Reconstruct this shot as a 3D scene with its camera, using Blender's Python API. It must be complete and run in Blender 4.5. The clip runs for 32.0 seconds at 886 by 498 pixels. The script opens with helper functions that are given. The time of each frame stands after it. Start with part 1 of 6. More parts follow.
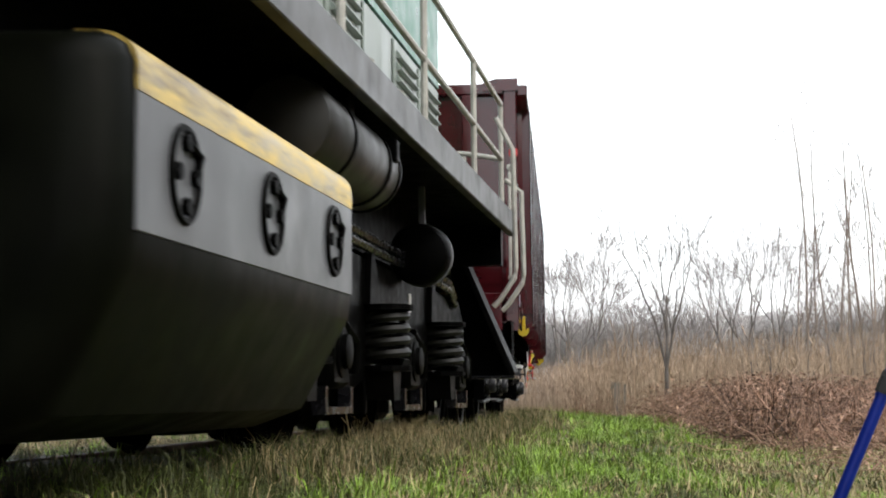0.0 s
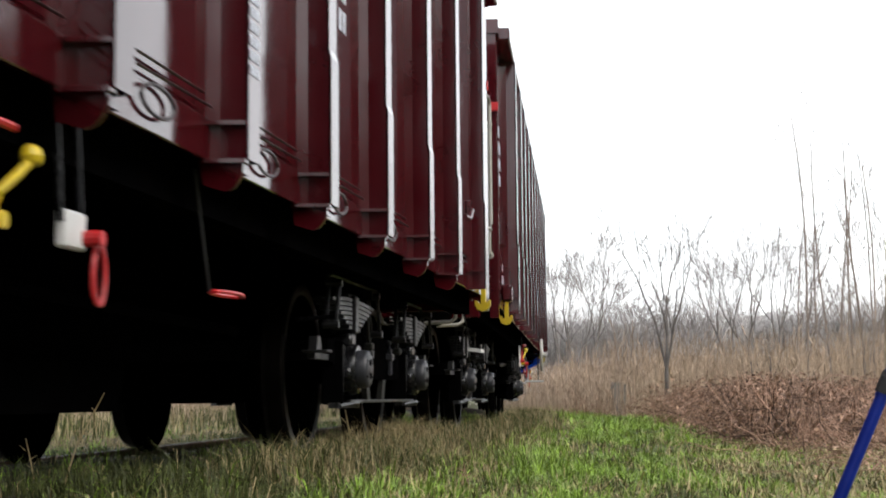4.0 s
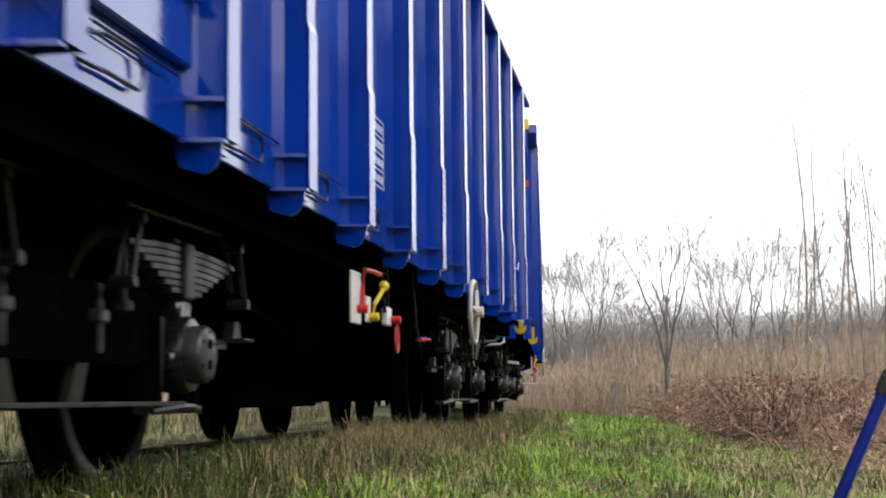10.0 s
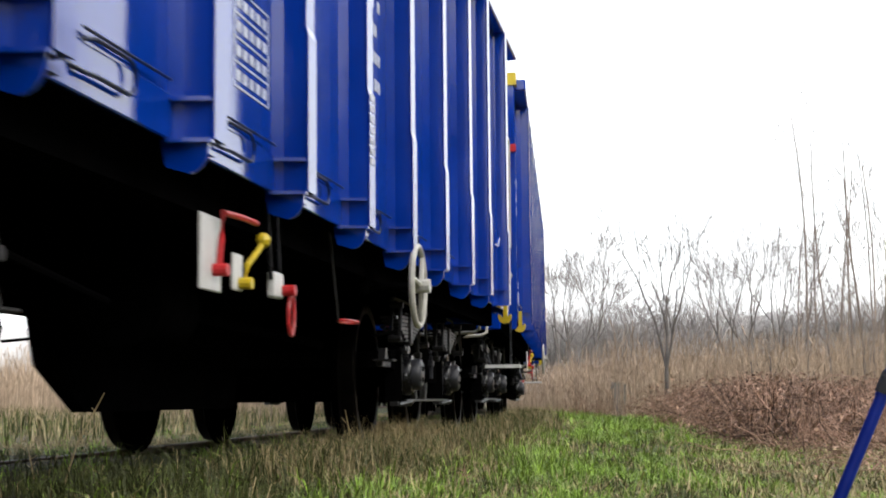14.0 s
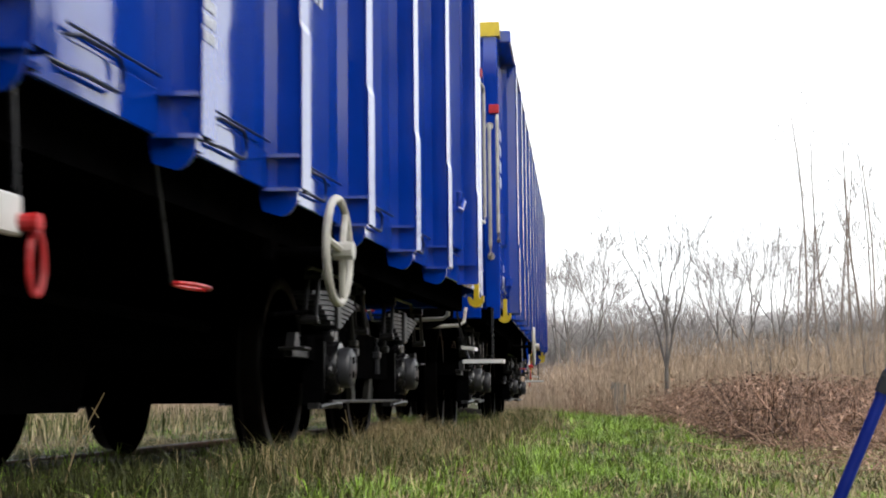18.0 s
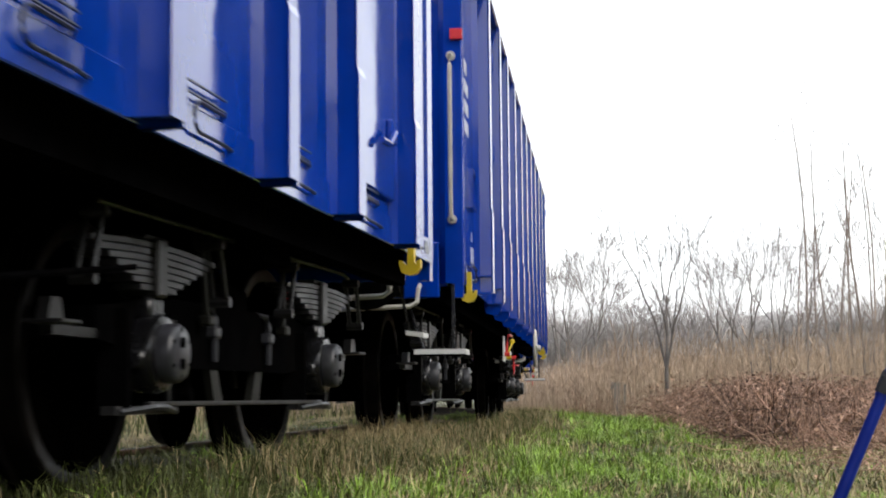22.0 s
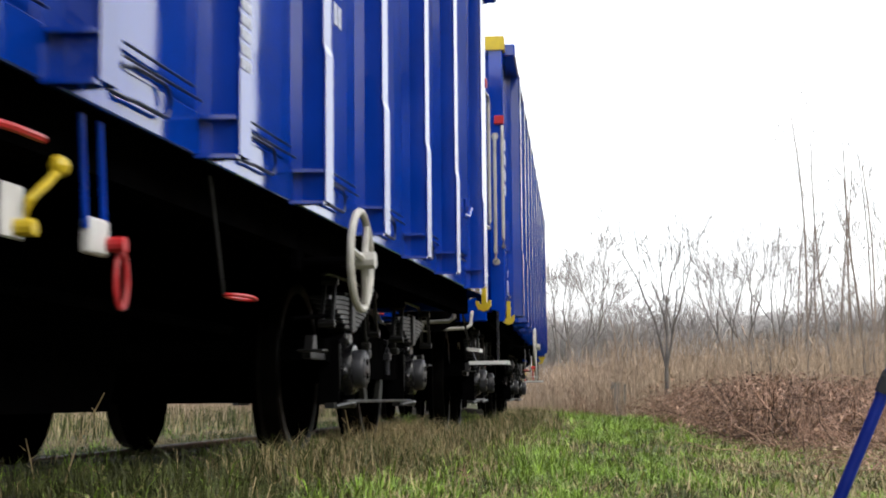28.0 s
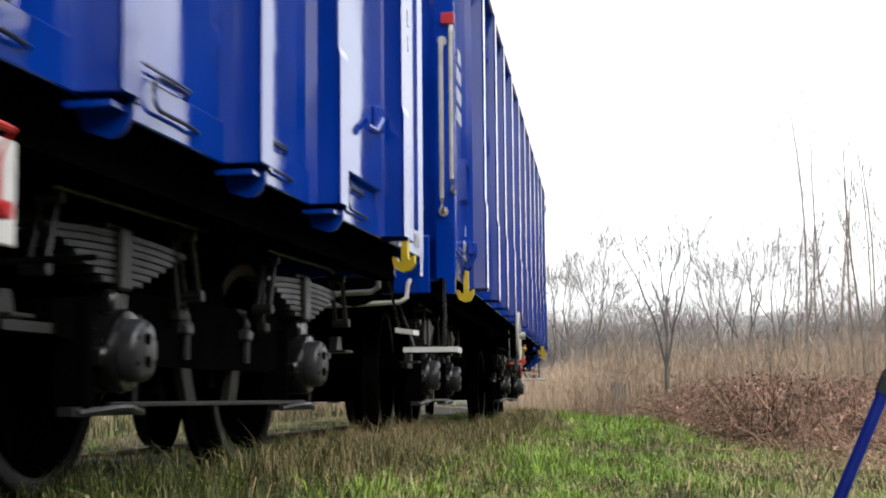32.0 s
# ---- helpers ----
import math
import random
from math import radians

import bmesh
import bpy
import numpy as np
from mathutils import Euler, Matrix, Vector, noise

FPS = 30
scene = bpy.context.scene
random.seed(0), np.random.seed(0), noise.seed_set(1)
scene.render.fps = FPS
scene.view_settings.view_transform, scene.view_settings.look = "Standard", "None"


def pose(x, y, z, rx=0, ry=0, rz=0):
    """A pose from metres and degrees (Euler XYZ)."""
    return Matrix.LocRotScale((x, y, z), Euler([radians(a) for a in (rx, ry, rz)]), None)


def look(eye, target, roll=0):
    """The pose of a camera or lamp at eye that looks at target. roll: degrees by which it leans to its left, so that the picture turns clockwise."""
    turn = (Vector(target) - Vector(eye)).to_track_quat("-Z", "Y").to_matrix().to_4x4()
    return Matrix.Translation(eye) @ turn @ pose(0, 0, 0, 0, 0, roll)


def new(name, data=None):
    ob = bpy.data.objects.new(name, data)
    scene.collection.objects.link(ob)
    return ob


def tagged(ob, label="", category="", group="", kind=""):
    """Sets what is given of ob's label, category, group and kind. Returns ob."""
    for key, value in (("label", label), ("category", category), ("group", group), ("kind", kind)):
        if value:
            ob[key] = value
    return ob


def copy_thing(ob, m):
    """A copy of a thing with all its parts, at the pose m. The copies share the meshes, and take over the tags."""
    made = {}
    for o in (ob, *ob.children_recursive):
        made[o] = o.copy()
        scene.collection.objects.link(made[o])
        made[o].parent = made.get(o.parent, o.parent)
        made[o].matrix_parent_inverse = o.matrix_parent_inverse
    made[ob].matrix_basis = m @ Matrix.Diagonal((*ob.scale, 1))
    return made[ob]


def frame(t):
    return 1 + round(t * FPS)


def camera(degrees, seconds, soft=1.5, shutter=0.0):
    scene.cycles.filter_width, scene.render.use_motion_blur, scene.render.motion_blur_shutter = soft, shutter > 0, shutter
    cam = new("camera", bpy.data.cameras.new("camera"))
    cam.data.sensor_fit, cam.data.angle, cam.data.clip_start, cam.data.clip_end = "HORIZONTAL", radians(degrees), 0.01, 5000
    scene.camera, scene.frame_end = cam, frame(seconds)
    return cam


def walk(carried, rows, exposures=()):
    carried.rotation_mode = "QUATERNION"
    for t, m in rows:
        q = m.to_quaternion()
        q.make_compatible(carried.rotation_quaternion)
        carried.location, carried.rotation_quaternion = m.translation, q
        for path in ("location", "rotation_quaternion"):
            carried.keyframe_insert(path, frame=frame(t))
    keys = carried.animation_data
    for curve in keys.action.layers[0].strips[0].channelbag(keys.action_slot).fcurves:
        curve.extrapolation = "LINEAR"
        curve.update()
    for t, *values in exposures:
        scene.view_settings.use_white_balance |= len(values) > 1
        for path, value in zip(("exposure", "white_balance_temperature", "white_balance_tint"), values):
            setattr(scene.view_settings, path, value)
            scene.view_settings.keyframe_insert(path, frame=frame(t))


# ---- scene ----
# ---------------------------------------------------------------- camera
# One still camera, low beside a curved track; z = 0 is the top of the rails.
EYE = (2.807, 0.0, 0.304)
YAW, TILT = radians(-10.22), radians(5.571)
AIM = (EYE[0] + math.sin(YAW) * math.cos(TILT), EYE[1] + math.cos(YAW) * math.cos(TILT), EYE[2] + math.sin(TILT))
cam = camera(32.18, 32.0, soft=1.95, shutter=0.3)
walk(cam, [(0.0, look(EYE, AIM, -0.525)), (32.0, look(EYE, AIM, -0.525))])

# ---------------------------------------------------------------- world, light
SUN_EL, SUN_AZ = radians(38), radians(115)
world = bpy.data.worlds.new("overcast_sky")
scene.world = world
world.use_nodes = True
wn, wl = world.node_tree.nodes, world.node_tree.links
wn.clear()
sky = wn.new("ShaderNodeTexSky")
sky.sky_type, sky.sun_disc = "NISHITA", False
sky.sun_elevation, sky.sun_rotation = SUN_EL, SUN_AZ
sky.air_density, sky.dust_density, sky.ozone_density = 1.0, 4.0, 1.0
sky_bg = wn.new("ShaderNodeBackground")
sky_bg.inputs["Strength"].default_value = 0.06
wl.new(sky.outputs[0], sky_bg.inputs["Color"])
cloud_bg = wn.new("ShaderNodeBackground")
cloud_bg.inputs["Color"].default_value = (0.96, 0.98, 1.0, 1)
cloud_bg.inputs["Strength"].default_value = 1.9
both_bg = wn.new("ShaderNodeAddShader")
wl.new(sky_bg.outputs[0], both_bg.inputs[0])
wl.new(cloud_bg.outputs[0], both_bg.inputs[1])
wout = wn.new("ShaderNodeOutputWorld")
wl.new(both_bg.outputs[0], wout.inputs["Surface"])
sun_data = bpy.data.lights.new("sun", "SUN")
sun_data.energy, sun_data.angle, sun_data.color = 0.9, radians(25), (1.0, 0.96, 0.9)
sun = new("sun", sun_data)
sun.matrix_world = look((40 * math.sin(SUN_AZ) * math.cos(SUN_EL), 40 * math.cos(SUN_AZ) * math.cos(SUN_EL), 40 * math.sin(SUN_EL)), (0, 0, 0))
scene.view_settings.exposure = 0.0


# ---------------------------------------------------------------- materials
def material(name, base, rough=0.6, metal=0.0, vary=0.25, scale=6.0, bump=0.0, bump_scale=40.0, dark=None, dark_scale=1.5,
             dark_amount=0.5, coat=0.0, stretch=(1, 1, 1), per_piece=0.0, per_island=0.0, rough_vary=0.1, spec=0.5):
    """A surface with grain at one scale, stains at another, and bump."""
    m = bpy.data.materials.new(name)
    m.use_nodes = True
    nt = m.node_tree
    n, l = nt.nodes, nt.links
    n.clear()
    out = n.new("ShaderNodeOutputMaterial")
    p = n.new("ShaderNodeBsdfPrincipled")
    l.new(p.outputs[0], out.inputs["Surface"])
    tc = n.new("ShaderNodeTexCoord")
    mp = n.new("ShaderNodeMapping")
    mp.inputs["Scale"].default_value = stretch
    l.new(tc.outputs["Object"], mp.inputs["Vector"])
    grain = n.new("ShaderNodeTexNoise")
    grain.inputs["Scale"].default_value, grain.inputs["Detail"].default_value = scale, 6
    l.new(mp.outputs[0], grain.inputs["Vector"])
    ramp = n.new("ShaderNodeMapRange")
    ramp.inputs["From Min"].default_value, ramp.inputs["From Max"].default_value = 0.3, 0.7
    ramp.inputs["To Min"].default_value, ramp.inputs["To Max"].default_value = 1 - vary, 1 + vary
    l.new(grain.outputs["Fac"], ramp.inputs["Value"])
    value = ramp.outputs[0]
    for amount, source in ((per_piece, "piece"), (per_island, "island")):
        if amount:
            node = n.new("ShaderNodeObjectInfo") if source == "piece" else n.new("ShaderNodeNewGeometry")
            rr = n.new("ShaderNodeMapRange")
            rr.inputs["To Min"].default_value, rr.inputs["To Max"].default_value = 1 - amount, 1 + amount
            l.new(node.outputs["Random" if source == "piece" else "Random Per Island"], rr.inputs["Value"])
            mu = n.new("ShaderNodeMath")
            mu.operation = "MULTIPLY"
            l.new(value, mu.inputs[0])
            l.new(rr.outputs[0], mu.inputs[1])
            value = mu.outputs[0]
    col = n.new("ShaderNodeVectorMath")
    col.operation = "SCALE"
    col.inputs[0].default_value = base
    l.new(value, col.inputs["Scale"])
    colour = col.outputs[0]
    if dark is not None:
        stain = n.new("ShaderNodeTexNoise")
        stain.inputs["Scale"].default_value, stain.inputs["Detail"].default_value = dark_scale, 8
        l.new(mp.outputs[0], stain.inputs["Vector"])
        sr = n.new("ShaderNodeMapRange")
        sr.inputs["From Min"].default_value, sr.inputs["From Max"].default_value = 0.48, 0.72
        sr.inputs["To Max"].default_value = dark_amount
        l.new(stain.outputs["Fac"], sr.inputs["Value"])
        mix = n.new("ShaderNodeMix")
        mix.data_type = "RGBA"
        l.new(sr.outputs[0], mix.inputs["Factor"])
        l.new(colour, mix.inputs["A"])
        mix.inputs["B"].default_value = (*dark, 1)
        colour = mix.outputs["Result"]
    l.new(colour, p.inputs["Base Color"])
    rv = n.new("ShaderNodeMapRange")
    rv.inputs["From Min"].default_value, rv.inputs["From Max"].default_value = 0.3, 0.7
    rv.inputs["To Min"].default_value, rv.inputs["To Max"].default_value = max(0.02, rough - rough_vary), min(1, rough + rough_vary)
    l.new(grain.outputs["Fac"], rv.inputs["Value"])
    l.new(rv.outputs[0], p.inputs["Roughness"])
    p.inputs["Metallic"].default_value = metal
    p.inputs["Coat Weight"].default_value = coat
    p.inputs["Coat Roughness"].default_value = 0.08
    p.inputs["Specular IOR Level"].default_value = spec
    if bump:
        bn = n.new("ShaderNodeTexNoise")
        bn.inputs["Scale"].default_value, bn.inputs["Detail"].default_value = bump_scale, 5
        l.new(mp.outputs[0], bn.inputs["Vector"])
        b = n.new("ShaderNodeBump")
        b.inputs["Strength"].default_value, b.inputs["Distance"].default_value = 1.0, bump
        l.new(bn.outputs["Fac"], b.inputs["Height"])
        l.new(b.outputs[0], p.inputs["Normal"])
    return m


BLUE = material("blue_gloss_paint", (0.0003, 0.033, 0.31), 0.11, coat=0.2, vary=0.12, scale=3, bump=0.003, bump_scale=2.0, dark=(0.004, 0.012, 0.10), dark_scale=2.2, dark_amount=0.3, rough_vary=0.05, spec=0.6)
RED = material("oxide_red_gloss_paint", (0.050, 0.0030, 0.0052), 0.12, coat=0.25, vary=0.15, scale=3, bump=0.003, bump_scale=2.0, dark=(0.028, 0.005, 0.006), dark_scale=2.2, dark_amount=0.4, rough_vary=0.05, spec=0.5)
# Black paint, set far darker: the shade under the wagons is in the colour.
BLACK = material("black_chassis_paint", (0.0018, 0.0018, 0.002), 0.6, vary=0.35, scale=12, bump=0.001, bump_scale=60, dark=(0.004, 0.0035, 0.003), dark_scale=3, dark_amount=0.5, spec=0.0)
GREY_PIPE = material("pale_grey_pipe", (0.10, 0.10, 0.105), 0.35, vary=0.2, scale=14)
GREY_STEEL = material("grey_painted_steel", (0.007, 0.007, 0.0085), 0.25, vary=0.35, scale=14, dark=(0.004, 0.004, 0.004), dark_scale=5, dark_amount=0.85, bump=0.0008)
SPRING = material("spring_steel", (0.010, 0.010, 0.011), 0.4, metal=0.0, vary=0.3, scale=9, dark=(0.010, 0.010, 0.010), dark_scale=4, dark_amount=0.5)
AXLE_GREY = material("worn_pale_grey_casting", (0.026, 0.027, 0.033), 0.38, vary=0.35, scale=16, dark=(0.010, 0.010, 0.010), dark_scale=7, dark_amount=0.8, bump=0.001)
ROD_BLUE = material("dark_blue_rod", (0.002, 0.006, 0.030), 0.35, vary=0.2, scale=14)
ROD_RED = material("dark_red_rod", (0.012, 0.002, 0.002), 0.35, vary=0.2, scale=14)
RIGGING = material("dark_olive_rigging_steel", (0.006, 0.006, 0.0045), 0.5, vary=0.35, scale=12, dark=(0.005, 0.005, 0.004), dark_scale=5, dark_amount=0.6, spec=0.3)
# Wheel and tread steel darkened to near black for the shade under the train.
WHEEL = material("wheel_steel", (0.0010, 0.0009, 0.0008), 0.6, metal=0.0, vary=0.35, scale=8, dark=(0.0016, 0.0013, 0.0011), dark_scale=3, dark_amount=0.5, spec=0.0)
TREAD = material("worn_tread_steel", (0.003, 0.0027, 0.0025), 0.38, metal=0.0, spec=0.03, vary=0.2, scale=12, dark=(0.012, 0.009, 0.007), dark_scale=6)
WHITE = material("white_paint", (0.60, 0.60, 0.59), 0.4, vary=0.08, scale=10, dark=(0.35, 0.33, 0.30), dark_scale=7, dark_amount=0.35)
CREAM = material("off_white_paint", (0.45, 0.435, 0.39), 0.4, vary=0.1, scale=14, dark=(0.22, 0.2, 0.17), dark_scale=9, dark_amount=0.5)
YELLOW = material("yellow_paint", (0.55, 0.40, 0.012), 0.4, vary=0.12, scale=12, dark=(0.3, 0.2, 0.03), dark_scale=8, dark_amount=0.35)
SIGNAL_RED = material("signal_red_paint", (0.45, 0.012, 0.015), 0.38, vary=0.15, scale=14, dark=(0.15, 0.02, 0.02), dark_scale=9, dark_amount=0.4)
MARK = material("white_lettering", (0.55, 0.58, 0.66), 0.5, vary=0.3, scale=30)
RUBBER = material("black_rubber", (0.015, 0.015, 0.015), 0.6, vary=0.2, scale=20)
RAIL = material("rusty_rail", (0.11, 0.055, 0.032), 0.7, vary=0.35, scale=18, dark=(0.05, 0.03, 0.02), dark_scale=5, bump=0.001)
RAIL_TOP = material("dull_rail_head", (0.035, 0.028, 0.022), 0.6, metal=0.2, vary=0.15, scale=10)
LOCO_GREY = material("weathered_grey_paint", (0.10, 0.103, 0.11), 0.42, vary=0.2, scale=5, dark=(0.10, 0.10, 0.10), dark_scale=3, dark_amount=0.6, bump=0.001, bump_scale=8)
DECK_GREY = material("stained_grey_deck_paint", (0.085, 0.085, 0.085), 0.45, vary=0.4, scale=6, dark=(0.012, 0.011, 0.010), dark_scale=3.5, dark_amount=0.95, bump=0.001, bump_scale=8)
# Grimy green, lowered further so the shade below the deck is in the colour.
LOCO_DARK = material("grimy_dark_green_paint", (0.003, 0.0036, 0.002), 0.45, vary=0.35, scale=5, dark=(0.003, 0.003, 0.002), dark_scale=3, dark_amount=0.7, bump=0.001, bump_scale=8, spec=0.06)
LOCO_YELLOW = material("worn_yellow_paint", (0.50, 0.36, 0.09), 0.4, vary=0.35, scale=9, dark=(0.10, 0.07, 0.03), dark_scale=5, dark_amount=1.0, stretch=(1, 0.5, 3))
LOCO_PALE = material("pale_green_grey_paint", (0.24, 0.28, 0.25), 0.4, vary=0.12, scale=5, dark=(0.2, 0.22, 0.2), dark_scale=4, dark_amount=0.5, stretch=(1, 1, 0.3))
LOCO_GREEN = material("green_paint", (0.02, 0.16, 0.09), 0.35, vary=0.12, scale=5, dark=(0.02, 0.07, 0.05), dark_scale=4, dark_amount=0.5)
# Grimy black with the deep shade under the locomotive added to the colour.
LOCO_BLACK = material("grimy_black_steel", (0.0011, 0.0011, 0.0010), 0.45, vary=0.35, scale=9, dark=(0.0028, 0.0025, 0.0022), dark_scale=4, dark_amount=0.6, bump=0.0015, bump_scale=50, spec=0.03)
OCHRE = material("grimy_ochre_paint", (0.16, 0.095, 0.012), 0.5, vary=0.3, scale=20, dark=(0.03, 0.02, 0.008), dark_scale=12, dark_amount=0.8)
EVERGREEN = material("dark_evergreen_leaves", (0.030, 0.036, 0.020), 0.7, vary=0.3, scale=1.0, per_island=0.5, spec=0.2)
TANK_OLIVE = material("olive_grey_paint", (0.013, 0.0125, 0.010), 0.45, vary=0.2, scale=7, dark=(0.015, 0.013, 0.011), dark_scale=4, dark_amount=0.6)
BARK = material("grey_brown_bark", (0.17, 0.15, 0.135), 0.9, vary=0.35, scale=9, stretch=(1, 1, 0.25), dark=(0.06, 0.05, 0.04), dark_scale=6, per_piece=0.2)
BARK_PALE = material("pale_grey_bark", (0.27, 0.215, 0.175), 0.85, vary=0.3, scale=9, stretch=(1, 1, 0.25), dark=(0.10, 0.08, 0.07), dark_scale=6, per_piece=0.2)
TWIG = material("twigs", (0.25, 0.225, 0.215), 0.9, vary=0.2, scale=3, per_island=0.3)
# Lighter copy of the twig colour, with distance haze painted in.
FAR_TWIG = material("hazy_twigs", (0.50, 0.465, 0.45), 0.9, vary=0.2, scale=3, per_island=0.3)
GRASS = material("grass_blades", (0.205, 0.325, 0.038), 0.5, vary=0.45, scale=2.6, per_island=0.5, spec=0.35, dark=(0.13, 0.15, 0.03), dark_scale=1.6, dark_amount=0.5)
# Dull brown-green grass, made darker still for the train's shade beside the rails.
DULL_GRASS = material("dull_grass_blades", (0.066, 0.078, 0.021), 0.6, vary=0.3, scale=1.5, per_island=0.5, spec=0.2)
STRAW = material("dry_grass_blades", (0.37, 0.29, 0.155), 0.7, vary=0.25, scale=1.2, per_island=0.45, spec=0.3)
REED = material("dry_reed", (0.42, 0.315, 0.225), 0.8, vary=0.25, scale=0.5, per_island=0.4, spec=0.2)
BRAMBLE = material("dead_bramble_stems", (0.29, 0.175, 0.122), 0.8, vary=0.3, scale=2, per_island=0.5, spec=0.3)
HEAP = material("dark_dead_bramble", (0.275, 0.172, 0.122), 0.8, vary=0.35, scale=2, per_island=0.8, spec=0.3)
DEAD_LEAF = material("dead_leaves", (0.33, 0.21, 0.14), 0.8, vary=0.35, scale=2, per_island=0.65, spec=0.3)
CONCRETE = material("weathered_concrete", (0.29, 0.26, 0.23), 0.9, vary=0.25, scale=14, dark=(0.1, 0.11, 0.08), dark_scale=5, dark_amount=0.6, bump=0.003)
STONE = material("pale_stone", (0.22, 0.21, 0.2), 0.85, vary=0.2, scale=20, bump=0.003)
TRIPOD_BLUE = material("blue_anodised_tube", (0.004, 0.018, 0.20), 0.4, metal=0.1, vary=0.1, scale=20, spec=0.3)
BED = material("dark_oily_track_bed", (0.022, 0.018, 0.013), 0.9, vary=0.5, scale=14, dark=(0.05, 0.038, 0.022), dark_scale=2.5, dark_amount=0.6, bump=0.01, bump_scale=25, spec=0.1)
# Pale base colour carries the mist in front of the skyline woods.
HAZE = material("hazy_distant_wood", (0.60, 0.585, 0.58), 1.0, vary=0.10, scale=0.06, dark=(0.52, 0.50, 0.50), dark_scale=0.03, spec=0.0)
BAG = material("pale_blue_nylon", (0.33, 0.42, 0.56), 0.6, vary=0.12, scale=20, bump=0.002)


def ground_material():
    """Moss and earth: green patches, straw litter and bare brown soil."""
    m = bpy.data.materials.new("meadow_soil")
    m.use_nodes = True
    n, l = m.node_tree.nodes, m.node_tree.links
    p = n["Principled BSDF"]
    tc = n.new("ShaderNodeTexCoord")
    big, small = n.new("ShaderNodeTexNoise"), n.new("ShaderNodeTexNoise")
    big.inputs["Scale"].default_value, big.inputs["Detail"].default_value = 0.5, 6
    small.inputs["Scale"].default_value, small.inputs["Detail"].default_value = 22, 8
    l.new(tc.outputs["Object"], big.inputs["Vector"])
    l.new(tc.outputs["Object"], small.inputs["Vector"])
    r1, r2 = n.new("ShaderNodeValToRGB"), n.new("ShaderNodeValToRGB")
    r1.color_ramp.elements[0].color, r1.color_ramp.elements[1].color = (0.050, 0.038, 0.022, 1), (0.050, 0.070, 0.013, 1)
    r1.color_ramp.elements[0].position, r1.color_ramp.elements[1].position = 0.4, 0.58
    r2.color_ramp.elements[0].color, r2.color_ramp.elements[1].color = (0.45, 0.42, 0.4, 1), (1.5, 1.4, 1.2, 1)
    r2.color_ramp.elements[0].position, r2.color_ramp.elements[1].position = 0.3, 0.7
    l.new(big.outputs["Fac"], r1.inputs["Fac"])
    l.new(small.outputs["Fac"], r2.inputs["Fac"])
    mul = n.new("ShaderNodeVectorMath")
    mul.operation = "MULTIPLY"
    l.new(r1.outputs["Color"], mul.inputs[0])
    l.new(r2.outputs["Color"], mul.inputs[1])
    l.new(mul.outputs[0], p.inputs["Base Color"])
    p.inputs["Roughness"].default_value = 0.95
    b = n.new("ShaderNodeBump")
    b.inputs["Distance"].default_value = 0.03
    l.new(small.outputs["Fac"], b.inputs["Height"])
    l.new(b.outputs[0], p.inputs["Normal"])
    return m


SOIL = ground_material()


# ---------------------------------------------------------------- mesh helpers
def mesh_of(name, bm, mat, smooth=False):
    me = bpy.data.meshes.new(name)
    bmesh.ops.recalc_face_normals(bm, faces=bm.faces[:])
    bm.to_mesh(me)
    bm.free()
    me.materials.append(mat)
    if smooth:
        me.polygons.foreach_set("use_smooth", [True] * len(me.polygons))
        me.set_sharp_from_angle(angle=radians(40))
    return me


def part(name, bm, mat, parent, label="", smooth=False):
    """Links a bmesh as one mesh object under a thing or a part."""
    ob = new(name, mesh_of(name, bm, mat, smooth))
    ob.parent = parent
    if label:
        tagged(ob, label=label)
    return ob


def mirrored(ob, fx=1, fy=1):
    """A second part on a mirrored copy of ob's mesh, with its own sub-parts."""
    made = {}
    for o in (ob, *ob.children_recursive):
        c = o.copy()
        if o.data:
            c.data = o.data.copy()
            c.data.transform(Matrix.Diagonal((fx, fy, 1, 1)))
            if fx * fy < 0:
                c.data.flip_normals()
        c.location = (o.location[0] * fx, o.location[1] * fy, o.location[2])
        scene.collection.objects.link(c)
        c.parent = made.get(o.parent, o.parent)
        made[o] = c
    return made[ob]


def box(bm, x0, x1, y0, y1, z0, z1, bevel=0.0):
    r = bmesh.ops.create_cube(bm, size=1, matrix=Matrix.Translation(((x0 + x1) / 2, (y0 + y1) / 2, (z0 + z1) / 2)) @ Matrix.Diagonal((abs(x1 - x0), abs(y1 - y0), abs(z1 - z0), 1)))
    if bevel:
        vs = r["verts"]
        es = list({e for v in vs for e in v.link_edges})
        bmesh.ops.bevel(bm, geom=es, offset=bevel, segments=1, affect="EDGES")
    return bm


def prism(bm, outline, axis, a, b):
    """Extrudes an outline of 2D points from a to b along axis (0: x, 1: y, 2: z)."""
    def at(p, d):
        c = list(p)
        c.insert(axis, d)
        return bm.verts.new(c)
    lo, hi = [at(p, a) for p in outline], [at(p, b) for p in outline]
    bm.faces.new(lo[::-1])
    bm.faces.new(hi)
    for i in range(len(outline)):
        j = (i + 1) % len(outline)
        bm.faces.new((lo[i], lo[j], hi[j], hi[i]))
    return bm


